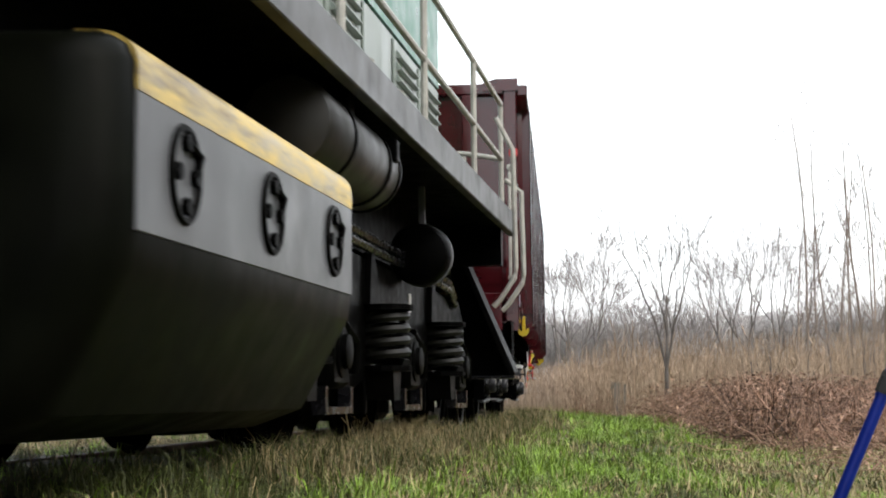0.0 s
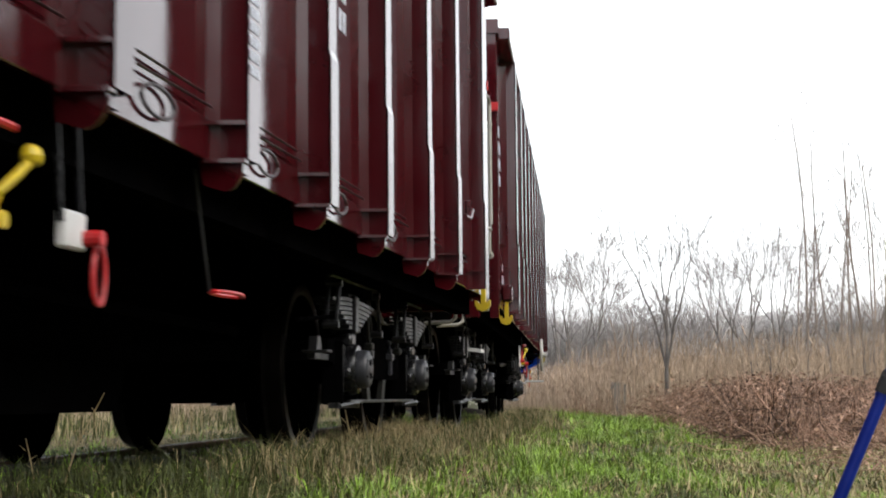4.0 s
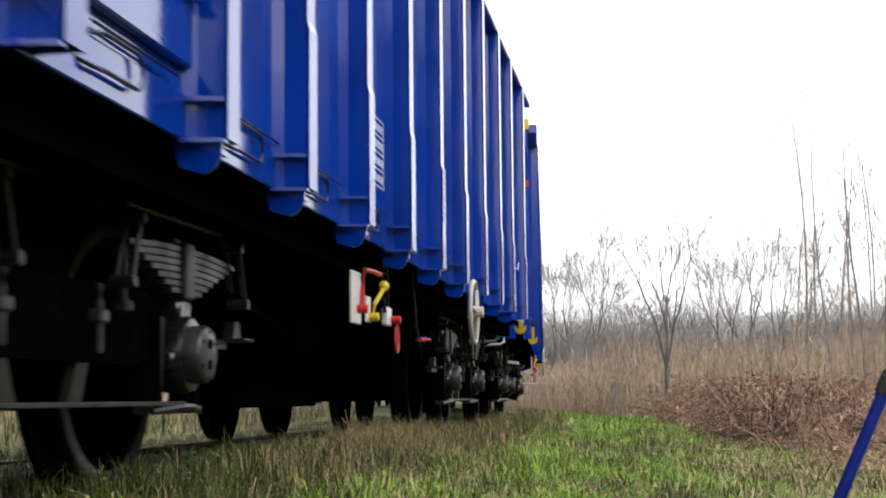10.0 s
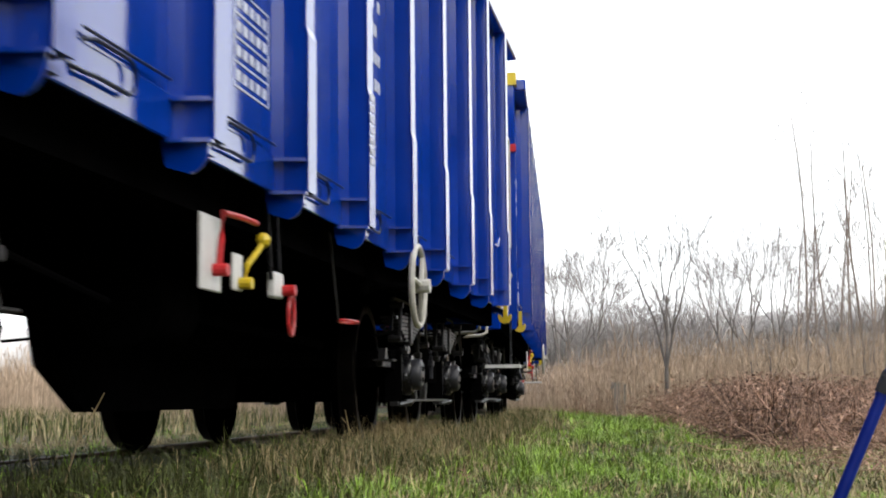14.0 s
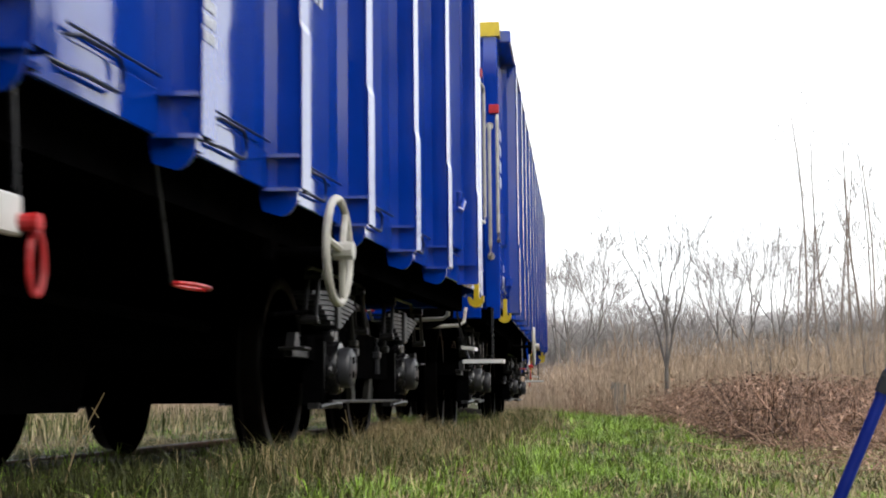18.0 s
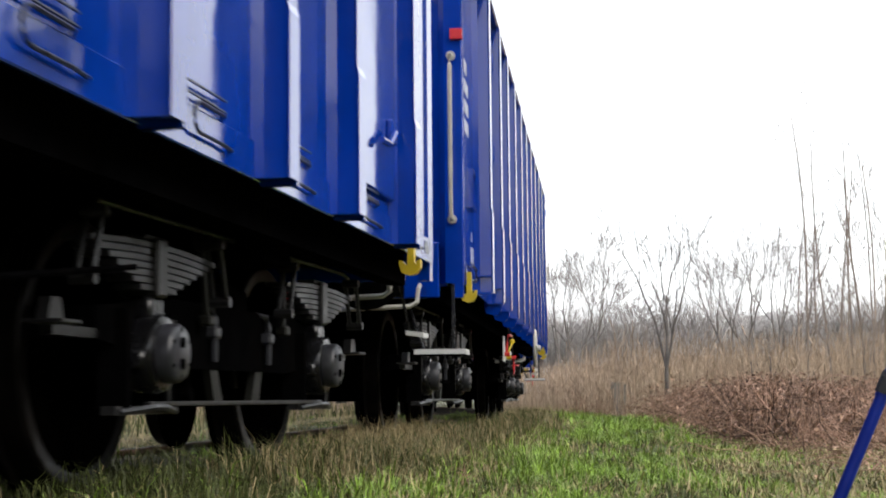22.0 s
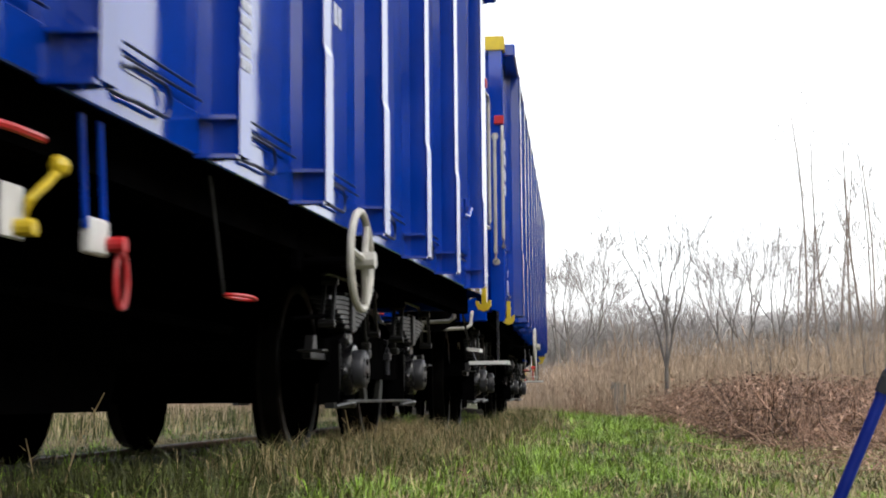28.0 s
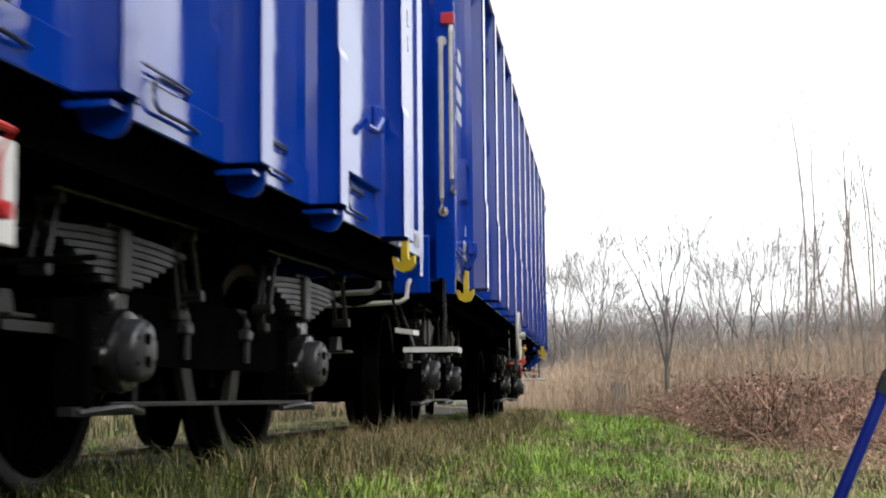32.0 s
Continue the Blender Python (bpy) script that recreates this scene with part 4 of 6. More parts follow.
# the tie hooks stand at slightly different places too: at the leading and the trailing end
for (w, turned, place), ends in zip(wagons, ((-5.75, 6.0), (-5.86, 6.04), (-6.38, 5.87), (-5.64, 6.0), (-6.38, 6.0), (-6.25, 5.77), (-6.38, 5.8), (-6.25, 6.1), (-6.44, 5.9))):
    way = -1 if turned else 1
    for p in w.children:
        if p.name.startswith("tie_hook"):
            p.location.y = way * (ends[0] if p.location.y * way < 0 else ends[1])


# ---------------------------------------------------------------- diesel locomotive
def loco_bogie(parent, y0, sgn):
    """Three-axle bogie with coil springs outside a cast frame."""
    axles = [y0 - 2.1, y0, y0 + 2.1]
    bm = B()
    for sx in (-1, 1):
        a, b = sorted((sx * 0.98, sx * 1.06))
        top = []
        outline = [(-3.1, 0.92), (-2.75, 1.10), (2.45, 1.06), (2.72, 0.90), (2.72, 0.62), (2.6, 0.55)]
        for c in (2.1, 0.0, -2.1):
            outline += [(c + 0.36, 0.30), (c + 0.28, 0.30), (c + 0.28, 0.55)] + [(c + 0.28 * math.cos(q), 0.55 + 0.28 * math.sin(q)) for q in (0.4, 0.9, 1.57, 2.24, 2.74)] + [(c - 0.28, 0.55), (c - 0.28, 0.30), (c - 0.36, 0.30), (c - 0.40, 0.60)]
        prism(bm, outline, 0, a, b)
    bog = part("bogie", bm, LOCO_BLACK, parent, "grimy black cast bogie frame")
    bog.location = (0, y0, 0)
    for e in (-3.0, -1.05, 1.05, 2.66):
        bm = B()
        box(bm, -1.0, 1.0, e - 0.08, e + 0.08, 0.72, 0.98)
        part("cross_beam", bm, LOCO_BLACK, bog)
    for sx in (-1, 1):
        for e in (-3.05, -1.05, 1.05):
            bm = B()
            coil(bm, (sx * 1.16, e), 0.115, 0.50, 0.80, 4.5, 0.026)
            part("coil_spring", bm, RIGGING, bog, "dark grey coil spring", True)
            bm = B()
            lathe(bm, [(0.80, 0.155), (0.83, 0.155)], (sx * 1.16, e, 0), 2, 16)
            prism(bm, [(e - 0.15, 0.83), (e + 0.15, 0.83), (e - 0.02, 1.12), (e - 0.10, 1.12)], 0, *sorted((sx * 1.05, sx * 1.10)))
            part("spring_bracket", bm, LOCO_BLACK, bog)
            bm = B()
            lathe(bm, [(0.46, 0.15), (0.49, 0.15)], (sx * 1.16, e, 0), 2, 16)
            prism(bm, [(e - 0.08, 0.30), (e + 0.08, 0.30), (e + 0.12, 0.46), (e - 0.12, 0.46)], 0, *sorted((sx * 1.06, sx * 1.22)))
            part("spring_seat", bm, LOCO_BLACK, bog)
        for c in (-2.1, 0.0, 2.1):
            bm = B()
            box(bm, *sorted((sx * 0.95, sx * 1.14)), c - 0.19, c + 0.19, 0.36, 0.72, 0.03)
            prof = [(1.10, 0.14), (1.15, 0.13), (1.155, 0.09), (1.18, 0.085), (1.185, 0.07)]
            lathe(bm, [(s * sx, r) for s, r in (prof if sx > 0 else prof[::-1])], (0, c, 0.54), 0, 18)
            part("axle_box", bm, LOCO_BLACK, bog, "grey-black axle box", True)
            bm = B()
            a, b = sorted((sx * 1.06, sx * 1.13))
            box(bm, a, b, c - 0.30, c + 0.30, 0.235, 0.27)
            box(bm, a, b, c - 0.30, c - 0.26, 0.27, 0.37)
            box(bm, a, b, c + 0.26, c + 0.30, 0.27, 0.37)
            part("pedestal_tie", bm, GREY_STEEL, bog)
            bm = B()
            tube(bm, [(sx * 1.12, c + 0.02, 0.72), (sx * 1.14, c + 0.10, 0.66), (sx * 1.15, c + 0.24, 0.60), (sx * 1.14, c + 0.27, 0.44)], 0.03, 6)
            part("damper_link", bm, LOCO_BLACK, bog)
        bm = B()
        for z in (1.13, 1.19):
            tube(bm, [(sx * 1.10, -2.9, z + 0.02), (sx * 1.10, -0.5, z), (sx * 1.10, 0.6, z), (sx * 1.10, 1.7, z - 0.03), (sx * 1.08, 2.1, z - 0.12)], 0.025, 6)
        part("air_pipe", bm, GREY_STEEL, bog)
        bm = B()
        tube(bm, [(sx * 1.0, 2.65, 0.62), (sx * 0.92, 2.62, 0.36), (sx * 0.90, 2.52, 0.10)], 0.025, 6)
        part("sand_pipe", bm, LOCO_BLACK, bog)
    bm = B()
    box(bm, *(1.062, 1.068), 0.20, 0.28, 0.86, 0.98)
    part("number_bar", bm, CREAM, bog, "small white label bar")
    for c in (-2.1, 0.0, 2.1):
        bm = B()
        lathe(bm, [(-1.05, 0.09), (1.05, 0.09)], (0, 0, 0), 0, 12)
        for sx in (-1, 1):
            prof = [(0.66, 0.35), (0.68, 0.552), (0.712, 0.556), (0.722, 0.53), (0.80, 0.523), (0.812, 0.50), (0.79, 0.42), (0.75, 0.36), (0.76, 0.16), (0.83, 0.14)]
            lathe(bm, [(s * sx, r) for s, r in (prof if sx > 0 else prof[::-1])], (0, 0, 0), 0, 36)
        ws = part("wheelset", bm, WHEEL, bog, "dark steel wheels on their axle", True)
        ws.location = (0, c, 0.525)
        bm = B()
        box(bm, -0.60, 0.60, c - 0.75, c - 0.10, 0.15, 0.78, 0.06)
        part("traction_motor", bm, LOCO_BLACK, bog)
        for sx in (-1, 1):
            bm = B()
            box(bm, *sorted((sx * 0.86, sx * 0.95)), c - 0.62, c - 0.57, 0.22, 0.70, 0.01)
            prism(bm, [(c - 0.66, 0.34), (c - 0.56, 0.30), (c - 0.52, 0.62), (c - 0.60, 0.66)], 0, *sorted((sx * 0.70, sx * 0.84)))
            part("brake_block", bm, LOCO_BLACK, bog)
    return bog


def locomotive():
    root = new("diesel_locomotive")
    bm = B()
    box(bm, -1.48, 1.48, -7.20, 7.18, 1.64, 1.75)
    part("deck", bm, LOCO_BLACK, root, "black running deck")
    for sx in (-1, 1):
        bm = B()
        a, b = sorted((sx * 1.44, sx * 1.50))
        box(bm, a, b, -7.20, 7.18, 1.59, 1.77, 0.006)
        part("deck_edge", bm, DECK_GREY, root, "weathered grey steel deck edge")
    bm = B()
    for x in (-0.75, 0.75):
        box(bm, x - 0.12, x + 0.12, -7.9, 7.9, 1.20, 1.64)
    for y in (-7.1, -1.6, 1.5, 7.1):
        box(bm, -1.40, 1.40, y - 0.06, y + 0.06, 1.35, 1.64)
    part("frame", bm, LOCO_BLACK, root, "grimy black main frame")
    # fuel tank slung between the bogies
    bm = B()
    y0, y1 = -1.58, 1.06
    outline = [(1.10, 0.20), (1.30, 0.27), (1.49, 0.62), (1.50, 0.72), (1.50, 1.13), (1.48, 1.175), (1.44, 1.20), (1.2, 1.21)]
    full = outline + [(-x, z) for x, z in outline[::-1]]
    rows = []
    for y, k in ((y0, 0.90), (y0 + 0.03, 0.955), (y0 + 0.09, 0.99), (y0 + 0.17, 1.0), (y1 - 0.06, 1.0), (y1 - 0.02, 0.99), (y1, 0.965)):
        rows.append([bm.verts.new((x * k, y, 0.73 + (z - 0.73) * k)) for x, z in full])
    for a, b in zip(rows, rows[1:]):
        for k in range(len(full)):
            bm.faces.new((a[k], a[(k + 1) % len(full)], b[(k + 1) % len(full)], b[k]))
    bm.faces.new(rows[0][::-1])
    bm.faces.new(rows[-1])
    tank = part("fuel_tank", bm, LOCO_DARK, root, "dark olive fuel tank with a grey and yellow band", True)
    for sx in (-1, 1):
        bm = B()
        a, b = sorted((sx * 1.49, sx * 1.505))
        box(bm, a, b, y0 + 0.15, y1 - 0.05, 0.715, 1.06, 0.003)
        part("grey_band", bm, LOCO_GREY, tank, "weathered grey painted band")
        bm = B()
        arc = [(1.506, 1.06), (1.506, 1.13), (1.497, 1.16), (1.478, 1.185), (1.45, 1.203), (1.41, 1.212), (1.34, 1.215), (1.34, 1.10), (1.45, 1.06)]
        prism(bm, [(sx * x, z) for x, z in arc], 1, y0 + 0.15, y1 - 0.05)
        part("yellow_stripe", bm, LOCO_YELLOW, tank, "worn yellow rounded top edge", True)
    for y in (-1.08, -0.20, 0.68):
        for sx in (-1, 1):
            bm = B()
            ring(bm, (sx * 1.508, y, 0.90), 0.115, 0.125, 0.012, 0, 24, 6)
            part("hatch_ring", bm, LOCO_BLACK, tank, "dark round clean-out ring")
            bm = B()
            for q in range(4):
                t = q * math.pi / 2
                lathe(bm, [(-0.012, 0.024), (0.012, 0.024)], (sx * 1.512, y + 0.075 * math.cos(t), 0.90 + 0.085 * math.sin(t)), 0, 8)
            tube(bm, [(sx * 1.515, y + 0.075, 0.90), (sx * 1.52, y + 0.10, 0.96), (sx * 1.515, y + 0.02, 0.985)], 0.012, 6)
            tagged(part("hatch_bolts", bm, LOCO_BLACK, tank), kind="stuff")
    # air reservoirs under the deck
    for y, x, z, r, ln, mat in ((1.72, 1.25, 1.42, 0.195, 0.80, TANK_OLIVE), (4.50, 1.19, 1.20, 0.19, 0.15, LOCO_BLACK)):
        for sx in (-1, 1):
            bm = B()
            lathe(bm, [(-ln, 0.04), (-ln + 0.01, r * 0.6), (-ln + 0.03, r * 0.92), (-ln + 0.06, r), (ln - 0.06, r), (ln - 0.03, r * 0.92), (ln - 0.01, r * 0.6), (ln, 0.04)], (sx * x, y, z), 1, 26)
            tankp = part("air_reservoir", bm, mat, root, "grimy olive air reservoir" if ln > 0.5 else "black air reservoir", True)
            for d in (-0.42, 0.55, 0.86) if ln > 0.5 else (0.3,):
                bm = B()
                lathe(bm, [(-0.018, r + 0.008), (0.018, r + 0.008)], (sx * x, y + d * ln, z), 1, 26)
                box(bm, sx * x - 0.02, sx * x + 0.02, y + d * ln - 0.02, y + d * ln + 0.02, z + r - 0.01, 1.64)
                part("strap", bm, LOCO_BLACK if ln > 0.5 else LOCO_GREY, tankp)
            if ln > 0.5:
                bm = B()
                box(bm, *sorted((sx * (x + r - 0.03), sx * (x + r + 0.02))), y + 0.50, y + 0.57, z + 0.02, z + 0.13, 0.008)
                part("valve_block", bm, LOCO_BLACK, tankp)
    # hood
    bm = B()
    box(bm, -0.93, 0.93, -7.0, 6.86, 1.752, 2.74, 0.02)
    hood = part("hood", bm, LOCO_PALE, root, "pale grey-green engine hood")
    bm = B()
    prism(bm, [(-0.94, 2.74), (0.94, 2.74), (0.94, 3.55), (0.70, 3.80), (-0.70, 3.80), (-0.94, 3.55)], 1, -7.0, 6.86)
    part("hood_top", bm, LOCO_GREEN, hood, "green upper hood")
    for sx in (-1, 1):
        for k, y in enumerate((6.33, 5.35, 4.37, 3.39, 2.41)):
            bm = B()
            a, b = sorted((sx * 0.93, sx * 0.95))
            box(bm, a, b, y - 0.44, y + 0.44, 1.84, 2.70, 0.008)
            door = part("hood_door", bm, LOCO_PALE, hood)
            if k != 2:
                for r in range(9):
                    bm = B()
                    z = 1.92 + r * 0.082
                    prism(bm, [(sx * 0.95, z), (sx * 0.985, z + 0.008), (sx * 0.985, z + 0.016), (sx * 0.95, z + 0.06)], 1, y - 0.36, y + 0.36)
                    part("louvre", bm, LOCO_PALE, door)
            bm = B()
            tube(bm, [(sx * 0.955, y - 0.38, 2.20), (sx * 0.99, y - 0.38, 2.22), (sx * 0.99, y - 0.38, 2.34), (sx * 0.955, y - 0.38, 2.36)], 0.012, 6)
            part("door_handle", bm, CREAM, door)
    # deck railing
    def railing(pts, r=0.02):
        bm = B()
        tube(bm, pts, r, 8)
        return bm
    for sx in (-1, 1):
        for ys in ((6.95, 5.35, 3.3, 1.2),):
            for y in ys:
                part("rail_post", railing([(sx * 1.42, y, 1.74), (sx * 1.42, y, 2.62)]), CREAM, root, "white railing post")
            for z in (2.62, 2.18):
                part("rail_bar", railing([(sx * 1.42, 1.2, z), (sx * 1.42, 6.95, z)]), CREAM, root, "white railing bar")
        part("end_rail", railing([(sx * 1.42, 6.97, 2.20), (sx * 1.40, 7.08, 2.20), (sx * 1.10, 7.12, 2.26), (sx * 0.55, 7.12, 2.27)]), CREAM, root, "white end railing")
        part("end_rail", railing([(sx * 1.10, 7.12, 2.24), (sx * 1.10, 7.12, 1.74)]), CREAM, root)
        part("end_rail", railing([(sx * 1.35, 7.12, 1.92), (sx * 0.55, 7.12, 1.92)], 0.014), CREAM, root)
        for y in (7.20, 6.62):
            part("step_rail", railing([(sx * 1.42, y, 2.45 if y < 7.2 else 2.05), (sx * 1.545, y + 0.04, 2.2 if y < 7.2 else 1.95), (sx * 1.555, y + 0.05, 1.30), (sx * 1.545, y + 0.05, 1.22), (sx * 1.43, y + 0.05, 1.05), (sx * 1.38, y + 0.05, 1.0)]), CREAM, root, "white step hand rail")
    # end plate below the deck, its wing and coupling gear
    for sy in (-1, 1):
        bm = B()
        prism(bm, [(-0.92, 1.62), (0.92, 1.62), (1.40, 0.49), (-1.40, 0.49)], 1, *sorted((sy * 7.96, sy * 8.0)))
        plate = part("end_plate", bm, LOCO_BLACK, root, "black end plate flaring towards the rails")
        for sx in (-1, 1):
            bm = B()
            prism(bm, [(sx * 0.92, 1.62), (sx * 0.96, 1.62), (sx * 1.43, 0.52), (sx * 1.43, 0.49), (sx * 1.39, 0.49)], 1, *sorted((sy * 7.62, sy * 7.96)))
            part("wing", bm, LOCO_BLACK, plate)
            bm = B()
            box(bm, *sorted((sx * 1.0, sx * 1.43)), *sorted((sy * 7.62, sy * 8.02)), 0.465, 0.49)
            part("foot_step", bm, GREY_STEEL, plate)
            bm = B()
            prof = [(7.99, 0.13), (8.15, 0.11), (8.30, 0.09), (8.42, 0.09), (8.425, 0.22), (8.46, 0.22)]
            lathe(bm, [(s * sy, r) for s, r in (prof if sy > 0 else prof[::-1])], (sx * 0.875, 0, 1.05), 1, 18)
            part("buffer", bm, LOCO_BLACK, plate, "black round buffer", True)
        bm = B()
        box(bm, -0.12, 0.12, *sorted((sy * 8.0, sy * 8.3)), 0.93, 1.12, 0.02)
        part("coupling", bm, LOCO_BLACK, plate)
        for sx in (-1, 1):
            bm = B()
            yy = sorted((sy * 7.90, sy * 7.955))
            box(bm, sx * 0.84 - 0.045, sx * 0.84 + 0.045, *yy, 0.80, 0.96, 0.012)
            tube(bm, [(sx * 0.84, sy * 7.90, 0.94), (sx * 0.835, sy * 7.88, 1.08), (sx * 0.80, sy * 7.88, 1.19)], 0.032, 8)
            ring(bm, (sx * 0.795, sy * 7.88, 1.245), 0.055, 0.035, 0.016, 1)
            part("cable_bracket", bm, OCHRE, plate, "grimy yellow jumper bracket")
    loco_bogie(root, 4.55, 1)
    loco_bogie(root, -4.55, -1)
    return set_thing(root, "pale grey-green diesel locomotive with black bogies and yellow-striped tank", "locomotive")


locos = [(locomotive(), -7.02 - 8.485 + 0.02, 4.55, 0.525)]


# ---------------------------------------------------------------- vegetation
rng = np.random.default_rng(7)


def blades(n, xs, ys, zs, length, width, lean, bend):
    """Tapered bent blades: five corners and three faces each, as verts and triangles."""
    az = rng.uniform(0, 2 * np.pi, n)
    face = rng.uniform(0, np.pi, n)
    d = np.stack([np.cos(az), np.sin(az)], 1)
    w = np.stack([np.cos(face), np.sin(face)], 1) * (width / 2)[:, None]
    base = np.stack([xs, ys], 1)
    mid = base + d * (length * lean)[:, None] * 0.45
    tip = base + d * (length * (lean + bend))[:, None]
    zm, zt = zs + length * 0.62 * np.cos(lean), zs + length * np.cos(np.clip(lean + bend * 0.9, 0, 1.45))
    v = np.empty((n, 5, 3), np.float32)
    v[:, 0, :2], v[:, 0, 2] = base - w, zs - 0.01
    v[:, 1, :2], v[:, 1, 2] = base + w, zs - 0.01
    v[:, 2, :2], v[:, 2, 2] = mid - w * 0.8, zm
    v[:, 3, :2], v[:, 3, 2] = mid + w * 0.8, zm
    v[:, 4, :2], v[:, 4, 2] = tip, zt
    k = np.arange(n)[:, None] * 5
    f = np.concatenate([k + [0, 1, 3], k + [0, 3, 2], k + [2, 3, 4]])
    return v.reshape(-1, 3), f


def side_of(x, y):
    return np.hypot(x + RADIUS, y) - RADIUS


def value_noise(x, y, s, seed):
    """Uneven blotches between 0 and 1, about 1 / s metres across."""
    g = np.random.default_rng(int(seed * 10))
    out = np.zeros(len(x))
    for k in range(18):
        q, f, ph = g.uniform(0, 2 * np.pi), s * g.uniform(0.6, 3.2), g.uniform(0, 6.28)
        out += np.sin((x * math.cos(q) + y * math.sin(q)) * f + ph)
    return np.clip(0.5 + out / 11, 0, 1)


def scatter(n, x0, x1, y0, y1, power=1.0):
    """Ground places inside a rectangle, denser towards the small y."""
    y = y0 + (y1 - y0) * rng.random(n) ** power
    return rng.uniform(x0, x1, n), y


def keep(mask, *arrays):
    return [a[mask] for a in arrays]


def wedge(n, d0, d1, power, a0=-29.0, a1=8.0):
    """Ground places in the wedge that the camera overlooks, denser near by."""
    d, q = d0 + (d1 - d0) * rng.random(n) ** power, np.radians(rng.uniform(a0, a1, n))
    return EYE[0] + d * np.sin(q), d * np.cos(q)


# green grass on the verge: short tufts, longer towards the rail
cx, cy = wedge(30000, 3.2, 34, 1.2)
green = 0.5 * value_noise(cx, cy, 0.9, 3.1) + 0.5 * value_noise(cx, cy, 3.6, 4.4)
off = side_of(cx, cy)
# Green thins out towards the rails, where darker grass paints the train's shade.
dens = np.clip(0.56 + 4.5 * (green - 0.48) + 0.12 * np.clip((cy - 8) / 5, -1, 1), 0.06, 1) * np.clip((off - 1.45) / 1.1, 0.04, 1)
dens *= np.clip(1.15 - np.clip((cx - 2.55 + 0.06 * (cy - 8)) / 1.2, 0, 1.1), 0.04, 1) * np.where(off < -1.2, 0.5, 1)
cx, cy = keep(rng.random(len(cx)) < dens, cx, cy)
many = rng.integers(12, 34, len(cx))
grown = np.repeat(rng.uniform(0.5, 1.9, len(cx)) ** 1.5 * (0.7 + 0.7 * value_noise(cx, cy, 2.4, 5.2)), many)
x, y = np.repeat(cx, many), np.repeat(cy, many)
x, y = x + rng.normal(0, 0.030, len(x)) * (1 + y / 22), y + rng.normal(0, 0.045, len(x)) * (1 + y / 14)
n = len(x)
verge = np.clip((side_of(x, y) - 1.9) / 1.0, 0, 1)
size = rng.uniform(0.014, 0.038, n) * grown * (1 + 0.8 * (1 - verge)) * (1 + y / 90)
v, f = blades(n, x, y, ground_z(x, y), size, rng.uniform(0.0026, 0.005, n) * (1 + y / 18), rng.uniform(0.2, 1.2, n), rng.uniform(0.1, 0.7, n))
stuff_mesh("grass", v, f, GRASS, "short green tufted grass growing beside the track", "grass")

# longer brown-green grass among the tufts
cx, cy = wedge(9000, 3.2, 26, 1.2)
patch = 0.5 * value_noise(cx, cy, 0.9, 3.1) + 0.5 * value_noise(cx, cy, 3.6, 4.4)
cx, cy = keep((rng.random(len(cx)) < np.clip(0.55 - 5.0 * (patch - 0.45) + 0.8 * np.clip(2.3 - side_of(cx, cy), 0, 1), 0.02, 1)) & (side_of(cx, cy) > 1.0) & (cx < 3.6), cx, cy)
many = rng.integers(8, 26, len(cx))
x, y = np.repeat(cx, many) + rng.normal(0, 0.035, many.sum()), np.repeat(cy, many) + rng.normal(0, 0.06, many.sum())
n = len(x)
v, f = blades(n, x, y, ground_z(x, y), rng.uniform(0.03, 0.085, n) * np.repeat(rng.uniform(0.6, 1.4, len(cx)), many), rng.uniform(0.0024, 0.0045, n) * (1 + y / 25), rng.uniform(0.2, 1.25, n), rng.uniform(0.1, 0.9, n))
stuff_mesh("long_grass", v, f, DULL_GRASS, "long brown-green grass lying among the tufts", "grass")

# dull rank grass that hides the rails, its colour darkened for the train's shade
s_along, o_across = 3.2 + 22 * rng.random(70000) ** 1.4, rng.uniform(-1.7, 1.75, 70000)
hump = value_noise(s_along, o_across, 2.2, 6.6)
near_wheel = np.exp(-((o_across - 1.15) / 0.35) ** 2)
s_along, o_across, hump, near_wheel = keep(rng.random(70000) < np.clip(0.15 + 1.1 * (hump - 0.35) + 0.7 * near_wheel, 0.03, 1), s_along, o_across, hump, near_wheel)
x, y = -RADIUS + (RADIUS + o_across) * np.cos(s_along / RADIUS), (RADIUS + o_across) * np.sin(s_along / RADIUS)
n = len(x)
v, f = blades(n, x, y, ground_z(x, y), rng.uniform(0.04, 0.10, n) * (0.7 + 1.2 * hump * near_wheel + 0.4 * hump) * np.where(s_along < 9, 1.35, 1.0), rng.uniform(0.003, 0.006, n), rng.uniform(0.1, 0.9, n), rng.uniform(0.1, 0.8, n))
stuff_mesh("rank_grass", v, f, DULL_GRASS, "dull rank grass over the rails, darkened for the train's shade", "grass")

# dry straw between the green and along the rails
x, y = wedge(190000, 3.2, 36, 1.2)
off = side_of(x, y)
dry = value_noise(x, y, 1.1, 9.4)
green = 0.5 * value_noise(x, y, 0.9, 3.1) + 0.5 * value_noise(x, y, 3.6, 4.4)
dens = 0.07 + 2.2 * np.clip(0.46 - green, 0, 1) + 0.8 * np.clip(dry - 0.6, 0, 1) + 0.5 * np.exp(-((off - 1.55) / 0.40) ** 2) * np.clip(dry * 1.6 - 0.3, 0, 1) + 0.9 * np.clip((x - 2.5 + 0.06 * (y - 8)) / 1.0, 0, 1) + np.where(off < -1.4, 0.3, 0)
dens = np.where(np.abs(off) < 1.15, 0.05, dens)
x, y, off = keep(rng.random(len(x)) < dens, x, y, off)
n = len(x)
tall = np.exp(-((off - 1.5) / 0.5) ** 2)
size = rng.uniform(0.03, 0.10, n) * (1 + 0.9 * tall * rng.random(n))
